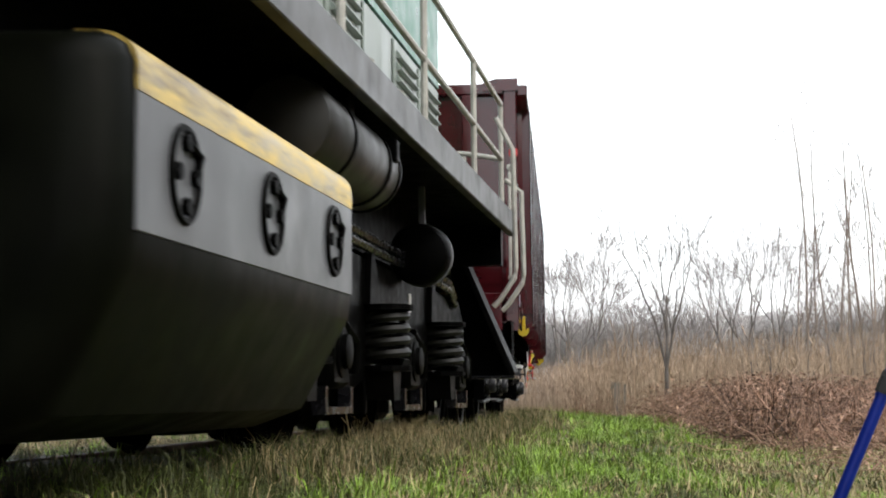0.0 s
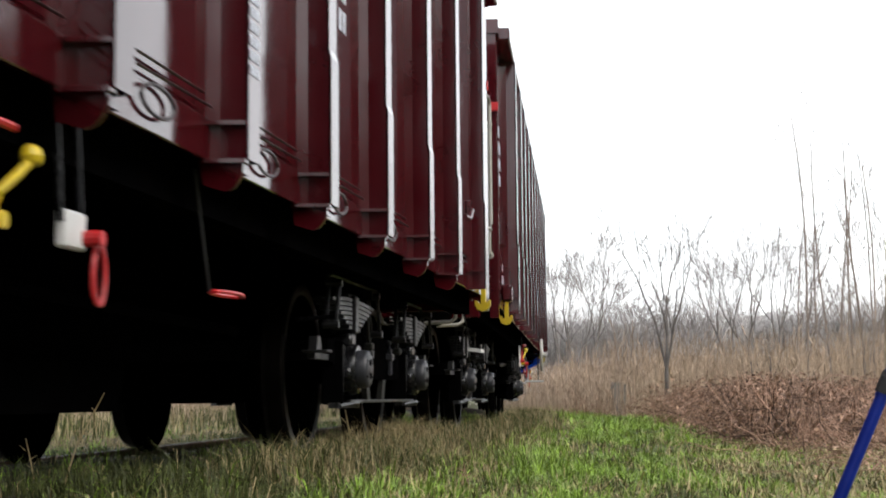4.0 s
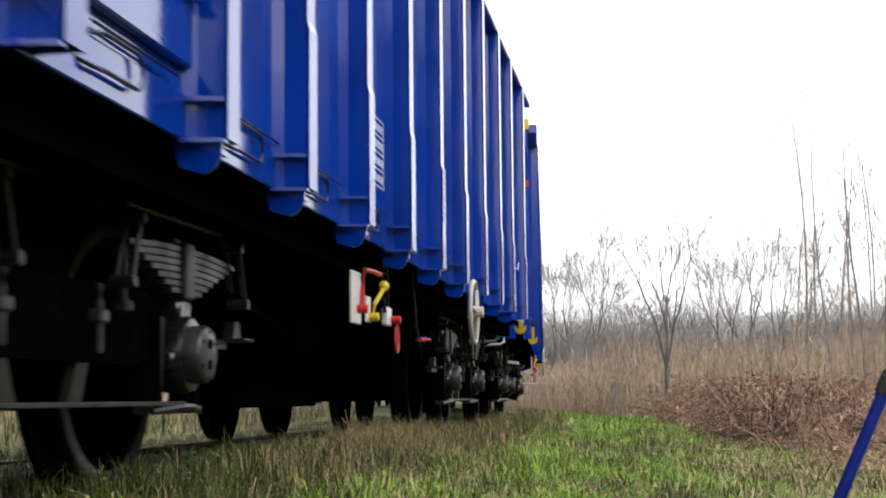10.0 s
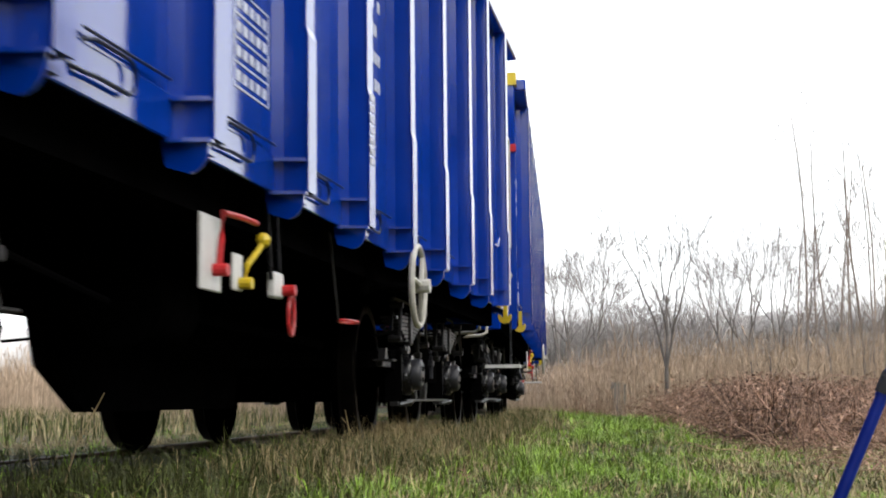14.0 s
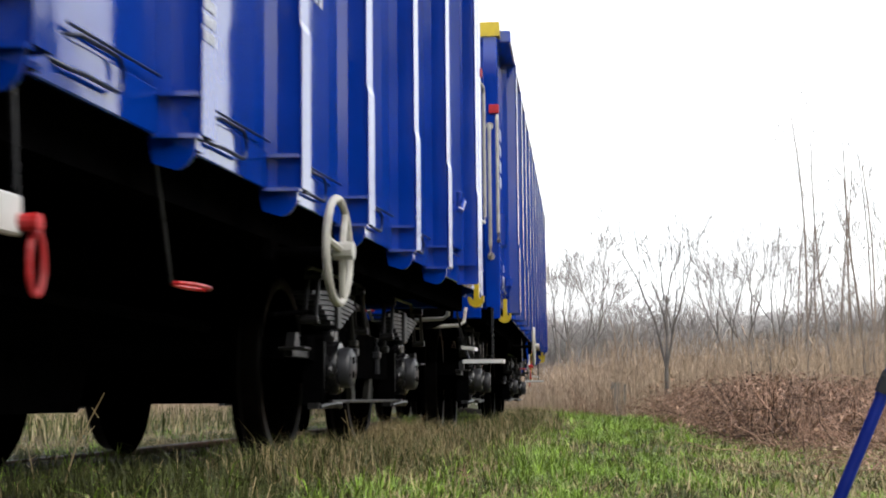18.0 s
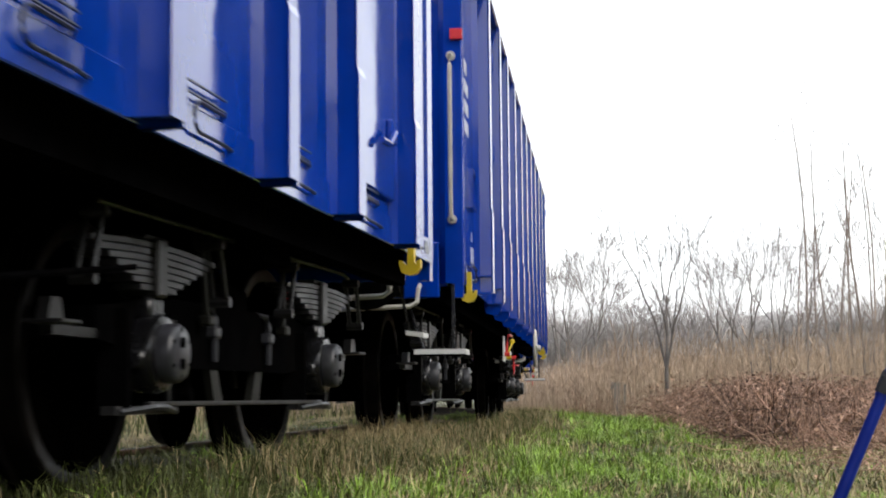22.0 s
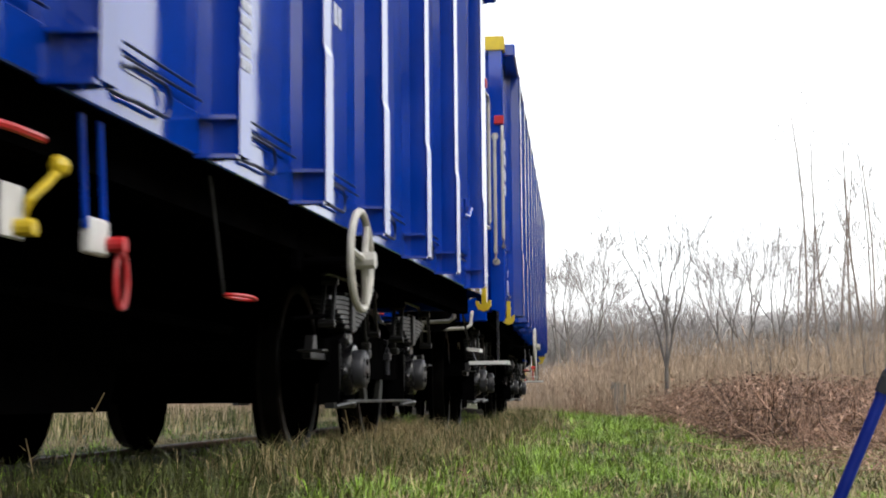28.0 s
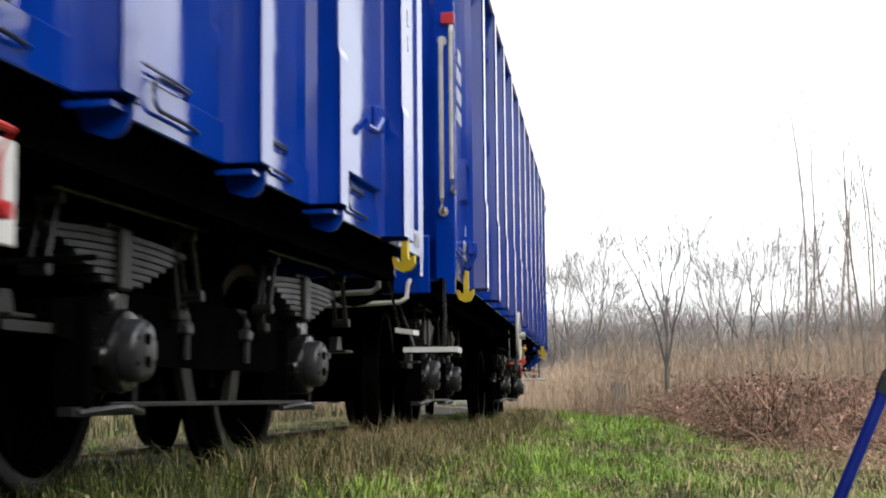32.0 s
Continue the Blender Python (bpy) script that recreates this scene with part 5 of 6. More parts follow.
v, f = blades(n, x, y, ground_z(x, y), size, rng.uniform(0.0022, 0.004, n) * (1 + y / 20), rng.uniform(0.3, 1.3, n), rng.uniform(0.1, 0.7, n))
stuff_mesh("dry_grass", v, f, STRAW, "bleached dry grass along the rails and verge", "dry grass")

# tussocks of tall straw by the near rail
px, py, ph = [], [], []
for k in range(150):
    s = 5.6 + 26 * (k / 150) ** 1.3
    o = 1.28 + rng.normal(0, 0.17)
    p = on_track(s, o)
    count = int(rng.uniform(60, 230))
    px.append(rng.normal(p.x, 0.11, count))
    py.append(rng.normal(p.y, 0.17, count))
    ph.append(rng.uniform(0.35, 1.0, count) * rng.uniform(0.15, 0.30))
for cx, cy, r, count, h in ((0.75, 10.6, 0.5, 900, 0.28), (1.3, 8.3, 0.6, 900, 0.17), (0.95, 7.0, 0.5, 700, 0.16), (0.62, 12.0, 0.4, 400, 0.28), (1.35, 9.4, 0.5, 240, 0.14), (1.9, 6.4, 0.5, 220, 0.12)):
    px.append(rng.normal(cx, r * 0.45, count))
    py.append(rng.normal(cy, r * 0.8, count))
    ph.append(rng.uniform(0.4, 1.0, count) * h)
x, y, size = np.concatenate(px), np.concatenate(py), np.concatenate(ph)
n = len(x)
v, f = blades(n, x, y, ground_z(x, y), size, rng.uniform(0.0025, 0.005, n), rng.uniform(0.05, 0.6, n), rng.uniform(0.1, 0.8, n))
half = n * 2 // 5
first = np.isin(np.arange(3 * n) % n, rng.permutation(n)[:half])
straws = [(rng.normal(cx, r * 0.5, count), rng.normal(cy, r, count), rng.uniform(0.4, 1.0, count) * h) for cx, cy, r, count, h in ((0.66, 9.5, 0.32, 1100, 0.32), (0.50, 10.6, 0.35, 900, 0.30), (0.95, 8.6, 0.40, 800, 0.25), (0.42, 12.2, 0.4, 500, 0.26), (1.15, 7.9, 0.35, 500, 0.2))]
x, y, size = [np.concatenate([q[i] for q in straws]) for i in range(3)]
v2, f2 = blades(len(x), x, y, ground_z(x, y), size, rng.uniform(0.0025, 0.0045, len(x)), rng.uniform(0.1, 0.9, len(x)), rng.uniform(0.1, 0.8, len(x)))
stuff_mesh("straw_tussocks", np.concatenate([v, v2]), np.concatenate([f[first], f2 + len(v)]), STRAW, "tall bleached straw tussocks beside the rail", "dry grass")
stuff_mesh("grass_tussocks", v, f[~first], DULL_GRASS, "long dull brown-green grass tussocks beside the rail", "grass")


def stems(paths, r0, r1, sides=3):
    """Many thin tapered stems: paths (n, k, 3); returns verts and quads."""
    n, k, _ = paths.shape
    d = np.gradient(paths, axis=1)
    d /= np.linalg.norm(d, axis=2, keepdims=True) + 1e-9
    ref = np.where(np.abs(d[..., 2:3]) < 0.9, np.array([0, 0, 1.0]), np.array([1.0, 0, 0]))
    u = np.cross(d, ref)
    u /= np.linalg.norm(u, axis=2, keepdims=True) + 1e-9
    w = np.cross(d, u)
    r = (r0[:, None] + (r1 - r0)[:, None] * np.linspace(0, 1, k)[None])[..., None, None]
    q = 2 * np.pi * np.arange(sides) / sides
    ringp = paths[:, :, None, :] + r * (u[:, :, None, :] * np.cos(q)[None, None, :, None] + w[:, :, None, :] * np.sin(q)[None, None, :, None])
    v = ringp.reshape(-1, 3)
    b = (np.arange(n)[:, None, None] * k + np.arange(k - 1)[None, :, None]) * sides
    j = np.arange(sides)[None, None, :]
    j2 = (j + 1) % sides
    f = np.stack([b + j, b + j2, b + sides + j2, b + sides + j], -1).reshape(-1, 4)
    return v, f


def leaf_quads(x, y, z, size):
    n = len(x)
    a = rng.normal(size=(n, 3))
    a /= np.linalg.norm(a, axis=1, keepdims=True)
    b = np.cross(a, rng.normal(size=(n, 3)))
    b /= np.linalg.norm(b, axis=1, keepdims=True)
    c = np.stack([x, y, z], 1)
    s = size[:, None]
    v = np.stack([c - a * s, c + b * s * 0.55, c + a * s, c - b * s * 0.55], 1).reshape(-1, 3)
    return v, np.arange(n * 4).reshape(n, 4)


# dead brambles: arching stems and curled leaves, on the far side of the grass
def bramble_mask(x, y):
    edge = 3.35 + 0.3 * np.sin(y * 0.8) + 0.2 * np.sin(y * 1.9 + 1)
    return (x > edge - 0.45 + 0.9 * value_noise(x, y, 1.4, 6.1) - 0.075 * (y - 7)) | (y > 25.5 + 0.7 * np.sin(x))


x, y = scatter(15000, 0.2, 12, 7.5, 27, 0.75)
x, y = keep(bramble_mask(x, y), x, y)
n = len(x)
h = rng.uniform(0.10, 0.50, n) * np.clip((y - 5) / 10, 0.2, 1.0) * (0.55 + 0.9 * value_noise(x, y, 1.1, 8.2))
az, reach = rng.uniform(0, 2 * np.pi, n), rng.uniform(0.15, 0.75, n)
t = np.linspace(0, 1, 6)[None]
wob = rng.normal(0, 0.02, (n, 6, 3))
P = np.stack([x[:, None] + np.cos(az)[:, None] * reach[:, None] * t, y[:, None] + np.sin(az)[:, None] * reach[:, None] * t, ground_z(x, y)[:, None] + h[:, None] * np.sin(t * 2.5)], 2) + wob
v, f = stems(P, rng.uniform(0.0025, 0.006, n), np.full(n, 0.0015))
stuff_mesh("brambles", v, f, BRAMBLE, "tangle of dead reddish-brown bramble stems", "brambles")
sx_, sy_ = scatter(16000, 1.6, 9, 4.6, 26, 0.95)
ok = (sx_ > 2.5 + 0.25 * np.sin(sy_ * 0.9)) & (rng.random(16000) < value_noise(sx_, sy_, 1.6, 2.9) * 1.3)
sx_, sy_ = keep(ok, sx_, sy_)
m = len(sx_)
sv, sf = blades(m, sx_, sy_, ground_z(sx_, sy_), rng.uniform(0.06, 0.26, m), rng.uniform(0.003, 0.007, m), rng.uniform(0.3, 1.3, m), rng.uniform(0.2, 0.9, m))
stuff_mesh("bramble_straw", sv, sf, STRAW, "bleached dead grass lying in the brambles", "dry grass")
pick = rng.integers(0, n, 26000)
tt = rng.uniform(0.15, 1, 26000)
lx = x[pick] + np.cos(az[pick]) * reach[pick] * tt + rng.normal(0, 0.04, 26000)
ly = y[pick] + np.sin(az[pick]) * reach[pick] * tt + rng.normal(0, 0.04, 26000)
lz = ground_z(lx, ly) + h[pick] * np.sin(tt * 2.5) + rng.normal(0, 0.03, 26000)
v, f = leaf_quads(lx, ly, np.maximum(lz, ground_z(lx, ly) + 0.01), rng.uniform(0.008, 0.024, 26000))
stuff_mesh("bramble_leaves", v, f, DEAD_LEAF, "curled brown bramble leaves", "leaves")
# higher, darker clumps of dead bramble heaped before the reeds
cd, cq = rng.uniform(11, 24, 46) , np.radians(rng.uniform(-5.0, 7.5, 46))
who = rng.integers(0, 46, 9000) ** 2 // 46
x, y = EYE[0] + cd[who] * np.sin(cq[who]) + rng.normal(0, 0.42, 9000), cd[who] * np.cos(cq[who]) + rng.normal(0, 0.5, 9000)
x, y, who = keep(x > 3.0 - 0.085 * (y - 7) + 1.3 * value_noise(x, y, 0.9, 7.7), x, y, who)
n = len(x)
h = rng.uniform(0.08, 0.62, n) * rng.uniform(0.25, 1.0, 46)[who] ** 1.4
az, reach = rng.uniform(0, 2 * np.pi, n), rng.uniform(0.15, 0.7, n)
P = np.stack([x[:, None] + np.cos(az)[:, None] * reach[:, None] * t, y[:, None] + np.sin(az)[:, None] * reach[:, None] * t, ground_z(x, y)[:, None] + h[:, None] * np.sin(t * 2.4)], 2) + rng.normal(0, 0.025, (n, 6, 3))
v, f = stems(P, rng.uniform(0.003, 0.008, n), np.full(n, 0.002))
stuff_mesh("bramble_heap", v, f, HEAP, "heaps of dark dead bramble stems before the reeds", "brambles")
pick = rng.integers(0, n, 16000)
tt = rng.uniform(0.2, 1, 16000)
lx = x[pick] + np.cos(az[pick]) * reach[pick] * tt + rng.normal(0, 0.05, 16000)
ly = y[pick] + np.sin(az[pick]) * reach[pick] * tt + rng.normal(0, 0.05, 16000)
lz = np.maximum(ground_z(lx, ly) + 0.01, ground_z(lx, ly) + h[pick] * np.sin(tt * 2.4) + rng.normal(0, 0.03, 16000))
v, f = leaf_quads(lx, ly, lz, rng.uniform(0.007, 0.022, 16000))
stuff_mesh("heap_leaves", v, f, HEAP, "curled dark brown leaves in the bramble heaps", "leaves")
x, y = scatter(9000, 2.2, 8, 4.5, 22, 1.2)
x, y = keep(rng.random(9000) < np.clip((x - 2.3) / 2.2, 0.05, 1), x, y)
v, f = leaf_quads(x, y, ground_z(x, y) + 0.025, rng.uniform(0.006, 0.017, len(x)))
stuff_mesh("leaf_litter", v, f, DEAD_LEAF, "fallen brown leaves scattered on the grass", "leaves")

# reed bed
x, y = scatter(60000, -42, 22, 26, 62, 0.8)
off = side_of(x, y)
ok = (np.abs(off) > 2.9) & (y > 27 + 2.0 * np.sin(x * 0.4) + 1.2 * np.sin(x * 1.1 + 2))
x, y = keep(ok, x, y)
n = len(x)
h = rng.uniform(1.0, 1.75, n) * (0.8 + 0.4 * value_noise(x, y, 0.25, 5.0))
az, lean = rng.uniform(0, 2 * np.pi, n), rng.uniform(0.0, 0.22, n) * h
t = np.array([0, 0.55, 1.0])[None]
P = np.stack([x[:, None] + np.cos(az)[:, None] * lean[:, None] * t ** 2, y[:, None] + np.sin(az)[:, None] * lean[:, None] * t ** 2, ground_z(x, y)[:, None] + h[:, None] * t], 2)
v, f = stems(P, rng.uniform(0.004, 0.008, n), np.full(n, 0.003))
stuff_mesh("reeds", v, f, REED, "bed of tall dry brown reeds", "reeds")
k = rng.integers(0, n, 70000)
tt = rng.uniform(0.2, 1.0, 70000)
v, f = blades(70000, P[k, 2, 0] * tt ** 2 + P[k, 0, 0] * (1 - tt ** 2), P[k, 2, 1] * tt ** 2 + P[k, 0, 1] * (1 - tt ** 2), P[k, 0, 2] + h[k] * tt, rng.uniform(0.15, 0.4, 70000), rng.uniform(0.010, 0.022, 70000), rng.uniform(0.3, 1.0, 70000), rng.uniform(0.2, 0.7, 70000))
stuff_mesh("reed_leaves", v, f, REED, "dry hanging reed leaves", "reeds")
# meadow beyond the track
x, y = scatter(50000, -40, -3, 9, 60, 0.9)
off = side_of(x, y)
x, y = keep((off < -2.2) & (np.arctan2(x - EYE[0], y) > radians(-34)), x, y)
n = len(x)
v, f = blades(n, x, y, ground_z(x, y), rng.uniform(0.12, 0.5, n), rng.uniform(0.008, 0.016, n), rng.uniform(0.05, 0.5, n), rng.uniform(0.1, 0.6, n))
pale = np.isin(np.arange(3 * n) % n, rng.permutation(n)[:n // 3])
stuff_mesh("meadow_grass", v, f[pale], STRAW, "rank bleached meadow grass beyond the track", "dry grass")
stuff_mesh("meadow_greens", v, f[~pale], DULL_GRASS, "dull olive-green meadow grass beyond the track", "grass")


# ---------------------------------------------------------------- bare trees
def tree_paths(seed, height, trunk_r, forks, spread, depth, first=0.3, lean=0.0, upright=0.5, reach=(0.38, 0.62), thin=(0.45, 0.7), bends=(6, 5), least=0.003, wobble=0.10):
    """Branches of a bare tree as (level, points, radius at start, radius at end)."""
    r = random.Random(seed)
    out = []

    def grow(p, d, length, rad, level):
        pts, q, dd = [p.copy()], p.copy(), d.copy()
        k = bends[0] if level == 0 else bends[1]
        for i in range(k):
            dd = (dd + Vector((r.uniform(-1, 1), r.uniform(-1, 1), r.uniform(-0.4, 0.6))) * (wobble * (1 - 0.15 * level)) + Vector((0, 0, upright * 0.12))).normalized()
            q = q + dd * (length / k)
            pts.append(q.copy())
        end = rad * (0.35 if level == 0 else 0.25)
        out.append((level, pts, rad, max(end, least * (1.0 if level < 2 else 0.7))))
        if level >= depth:
            return
        n = forks[min(level, len(forks) - 1)]
        for j in range(n):
            f = first + (1 - first) * (j + r.random()) / n if level == 0 else 0.25 + 0.75 * (j + r.random()) / n
            idx = min(int(f * k), k - 1)
            base = pts[idx].lerp(pts[idx + 1], f * k - idx)
            a = r.uniform(0, 2 * math.pi)
            out_dir = Vector((math.cos(a), math.sin(a), 0))
            nd = (dd * (1 - spread) + out_dir * spread + Vector((0, 0, upright * 0.5))).normalized()
            rr = (rad + (end - rad) * f) * r.uniform(*thin)
            grow(base, nd, length * r.uniform(*reach) * (1.1 - 0.5 * f), max(rr, least * (1.2 if level < 1 else 0.9)), level + 1)

    grow(Vector((0, 0, -0.1)), Vector((lean, 0, 1)).normalized(), height, trunk_r, 0)
    return out


def forked_paths(seed, height, trunk_r, depth=8, angle=0.42, ratio=0.80, lean=0.0, bole=0.2, least=0.004, droop=0.05):
    """A crown that forks again and again, as (level, points, radius at start, radius at end)."""
    r = random.Random(seed)
    out = []
    unit = height * (1 - ratio) / (1 - ratio ** (depth + 1)) * 1.12

    def grow(p, d, length, rad, level):
        u = d.orthogonal().normalized()
        bow = (u * r.uniform(-1, 1) + d.cross(u) * r.uniform(-1, 1)) * 0.10
        q = p + (d + bow).normalized() * length * 0.5
        e = q + (d - bow * 0.6).normalized() * length * 0.5
        end = max(rad * 0.80, least)
        out.append((0 if level < 3 else 2, [p, q, e], rad, end))
        if level >= depth:
            return
        kids = 3 if r.random() < (0.45 if level < 5 else 0.2) else 2
        turn = r.uniform(0, 2 * math.pi)
        for j in range(kids):
            a = turn + 2 * math.pi * j / kids + r.uniform(-0.5, 0.5)
            tilt = angle * r.uniform(0.55, 1.35) * (0.45 if j == 0 else 1.0)
            nd = d * math.cos(tilt) + (u * math.cos(a) + d.cross(u) * math.sin(a)) * math.sin(tilt)
            nd = (nd + Vector((0, 0, 0.10 if level < 4 else droop))).normalized()
            start = e if j == 0 or level < 1 else p.lerp(e, r.uniform(0.55, 1.0))
            grow(start, nd, length * ratio * r.uniform(0.8, 1.18), max(end * (0.86 if j == 0 else 0.66), least), level + 1)

    grow(Vector((0, 0, -0.1)), Vector((lean, r.uniform(-0.05, 0.05), 1)).normalized(), unit * (1 + bole), trunk_r, 0)
    return out


def bare_tree(name, place, seed, height, trunk_r, label, bark=None, stems_at=((0, 0, 0),), **kw):
    root = new(name)
    root.location = place
    bark = bark or BARK
    groups = {0: [], 1: [], 2: []}
    for i, (sx, sy, lean) in enumerate(stems_at):
        for level, pts, r0, r1 in tree_paths(seed * 31 + i, height * (1 - 0.07 * i), trunk_r * (1 - 0.1 * i), lean=lean, **kw) if "depth" in kw and "forks" in kw else forked_paths(seed * 31 + i, height * (1 - 0.07 * i), trunk_r * (1 - 0.1 * i), lean=lean, **kw):
            groups[0 if level == 0 else 2 if level > 1 else 1].append(([p + Vector((sx, sy, 0)) for p in pts], r0, r1))
    groups[0] += groups.pop(1)
    for g, nm in ((0, "trunk"), (2, "crown")):
        if not groups[g]:
            continue
        vs, fs, base = [], [], 0
        sides = (6, 5, 3)[g]
        for pts, r0, r1 in groups[g]:
            v, f = stems(np.array([[tuple(p) for p in pts]]), np.array([r0]), np.array([r1]), sides)
            vs.append(v)
            fs.append(f + base)
            base += len(v)
        ob = stuff_mesh(nm, np.concatenate(vs), np.concatenate(fs), TWIG if g == 2 else bark, "", "")
        del ob["kind"]
        ob.parent = root
        if g < 2:
            ob.data.polygons.foreach_set("use_smooth", [True] * len(ob.data.polygons))
    return tagged(root, label, "tree")


def bearing(degrees, dist):
    """Ground place dist metres from the camera, degrees to the right of the track's first direction."""
    a = radians(degrees)
    xx, yy = EYE[0] + dist * math.sin(a), dist * math.cos(a)
    return (xx, yy, float(ground_z(xx, yy)))


FORKED = dict(depth=8, angle=0.46, least=0.0058)
SLIM = dict(forks=(22, 7, 3), spread=0.45, depth=3, first=0.15, upright=0.3, reach=(0.16, 0.34), thin=(0.22, 0.38), least=0.0034, wobble=0.06)
bare_tree("tree", bearing(-4.75, 66), 1, 6.0, 0.095, "bare spreading deciduous tree beyond the reeds", stems_at=((0, 0, 0.10), (-0.25, 0, -0.22)), **FORKED)
bare_tree("tree", bearing(-5.9, 72), 2, 5.6, 0.08, "bare deciduous tree at the wood's edge", **FORKED)
bare_tree("tree", bearing(-3.1, 74), 12, 4.6, 0.07, "bare deciduous tree at the wood's edge", **FORKED)
bare_tree("tree", bearing(-2.0, 28), 3, 2.3, 0.05, "young bare tree with forked limbs in the reeds", depth=7, angle=0.44, least=0.0024, bole=0.7)
bare_tree("tree", bearing(-1.2, 48), 9, 2.7, 0.04, "bare bushy tree behind the reeds", depth=7, angle=0.45, least=0.0042)
bare_tree("tree", bearing(0.75, 50), 4, 4.9, 0.07, "bare multi-stemmed tree behind the reeds", stems_at=((0, 0, -0.30), (0.2, 0, 0.02)), depth=7, angle=0.40, least=0.0042)
bare_tree("tree", bearing(1.9, 52), 14, 5.3, 0.075, "bare tree with rising limbs behind the reeds", stems_at=((0, 0, 0.06), (0.1, 0, 0.34)), depth=7, angle=0.40, least=0.0042)
bare_tree("sapling", bearing(1.45, 24), 5, 1.15, 0.024, "thin bare sapling rising from the brambles", stems_at=((0, 0, 0.12), (-0.2, 0.1, 0.06)), forks=(4, 2), spread=0.4, depth=1, first=0.4, upright=0.6)
for k, (deg, dist, h, r) in enumerate(((3.12, 33, 6.3, 0.034), (3.95, 35, 6.5, 0.032), (4.4, 38, 6.0, 0.024), (4.72, 34, 5.9, 0.030), (5.1, 33, 5.0, 0.042), (5.35, 36, 6.0, 0.028), (5.6, 34, 6.0, 0.034), (3.5, 44, 5.5, 0.04), (6.6, 36, 6.5, 0.05), (5.35, 42, 6.6, 0.04), (2.5, 40, 4.6, 0.035), (4.2, 46, 6.2, 0.04))):
    bare_tree("tree", bearing(deg, dist), 20 + k, h, r, "slender pale-barked bare tree in a thicket", bark=BARK_PALE, stems_at=((0, 0, (0.01, 0.02, 0.03, -0.01)[k % 4]),), **SLIM)

# far wood: a belt of bare shrubs, distance haze painted into their twigs
protos = []
for k in range(6):
    protos.append([(np.array([tuple(p) for p in pts]), r0, r1) for st in range(2) for lv, pts, r0, r1 in forked_paths(200 + k * 7 + st, 3.8, 0.05, depth=6, angle=0.5, lean=(st - 0.5) * 0.5, bole=-0.2, least=0.009)])
vs, fs, base = [], [], 0
for k in range(640):
    proto = protos[k % 6]
    deg, dist = rng.uniform(-13, 8), rng.uniform(74, 125)
    # The last shrubs stand unseen near the camera, added to dim low sky light.
    if k >= 600:
        deg, dist = rng.uniform(28, 190), rng.uniform(11, 22)
    cx, cy, cz = bearing(deg, dist)
    if abs(side_of(cx, cy)) < 6:
        continue
    a, sc = rng.uniform(0, 6.28), rng.uniform(0.8, 1.75)
    by_len = {}
    for pts, r0, r1 in proto:
        by_len.setdefault(len(pts), []).append((pts, r0, r1))
    for group in by_len.values():
        P = np.array([g[0] for g in group]) * sc
        Q = np.stack([P[..., 0] * math.cos(a) - P[..., 1] * math.sin(a) + cx, P[..., 0] * math.sin(a) + P[..., 1] * math.cos(a) + cy, P[..., 2] + cz], -1)
        v, f = stems(Q, np.array([g[1] for g in group]) * 0.9 + 0.002, np.array([g[2] for g in group]) + 0.001, 2 if k < 600 else 3)
        vs.append(v)
        fs.append(f + base)
        base += len(v)
stuff_mesh("far_woods", np.concatenate(vs), np.concatenate(fs), FAR_TWIG, "far belt of bare thicket paled for haze, plus added unseen shrubs", "woods")


# unseen dense evergreen thicket, added to darken reflections and side light on the train
count = 52000
deg, dist = rng.uniform(13, 165, count), rng.uniform(20, 31, count)
top = 8.5 + 3.0 * np.sin(deg * 0.31) + 1.6 * np.sin(deg * 0.83 + 1) + 0.9 * np.sin(deg * 2.3)
top = 1.05 * top * np.clip((deg - 11.5) / 5, 0.35, 1)
lift = rng.random(count) ** 0.8 * top * (1 - 0.25 * np.abs(np.sin(dist * 1.3 + deg)))
x, y = EYE[0] + dist * np.sin(np.radians(deg)), dist * np.cos(np.radians(deg))
v, f = leaf_quads(x, y, ground_z(x, y) + 0.1 + lift, rng.uniform(0.16, 0.42, count))
stuff_mesh("evergreen_thicket", v, f, EVERGREEN, "dark evergreen thicket out of view, added to darken the train's reflections", "thicket")


# woods on the skyline, with the haze put into their pale colour
bv, bf = [], []
for k in range(721):
    deg = -70 + k * 0.15
    xx, yy = EYE[0] + 330 * math.sin(radians(deg)), 330 * math.cos(radians(deg))
    top = 15.5 + 4.0 * noise.noise(Vector((deg * 0.35, 1.0, 0))) + 2.6 * noise.noise(Vector((deg * 1.3, 4.0, 0))) + 1.6 * noise.noise(Vector((deg * 4.1, 9.0, 0))) + 1.0 * noise.noise(Vector((deg * 9.7, 2.0, 0)))
    for q, (d, z) in enumerate(((1.0, -1.0), (1.0, top * 0.7), (1.01, top), (1.03, top * 0.9), (1.03, -1.0))):
        bv.append((EYE[0] + (xx - EYE[0]) * d, yy * d, z))
    if k:
        for q in range(4):
            a = (k - 1) * 5 + q
            bf.append((a, a + 1, a + 6, a + 5))
backdrop = stuff_mesh("backdrop", bv, bf, HAZE, "far skyline woods with haze painted into their pale grey", "woods")
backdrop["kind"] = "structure"


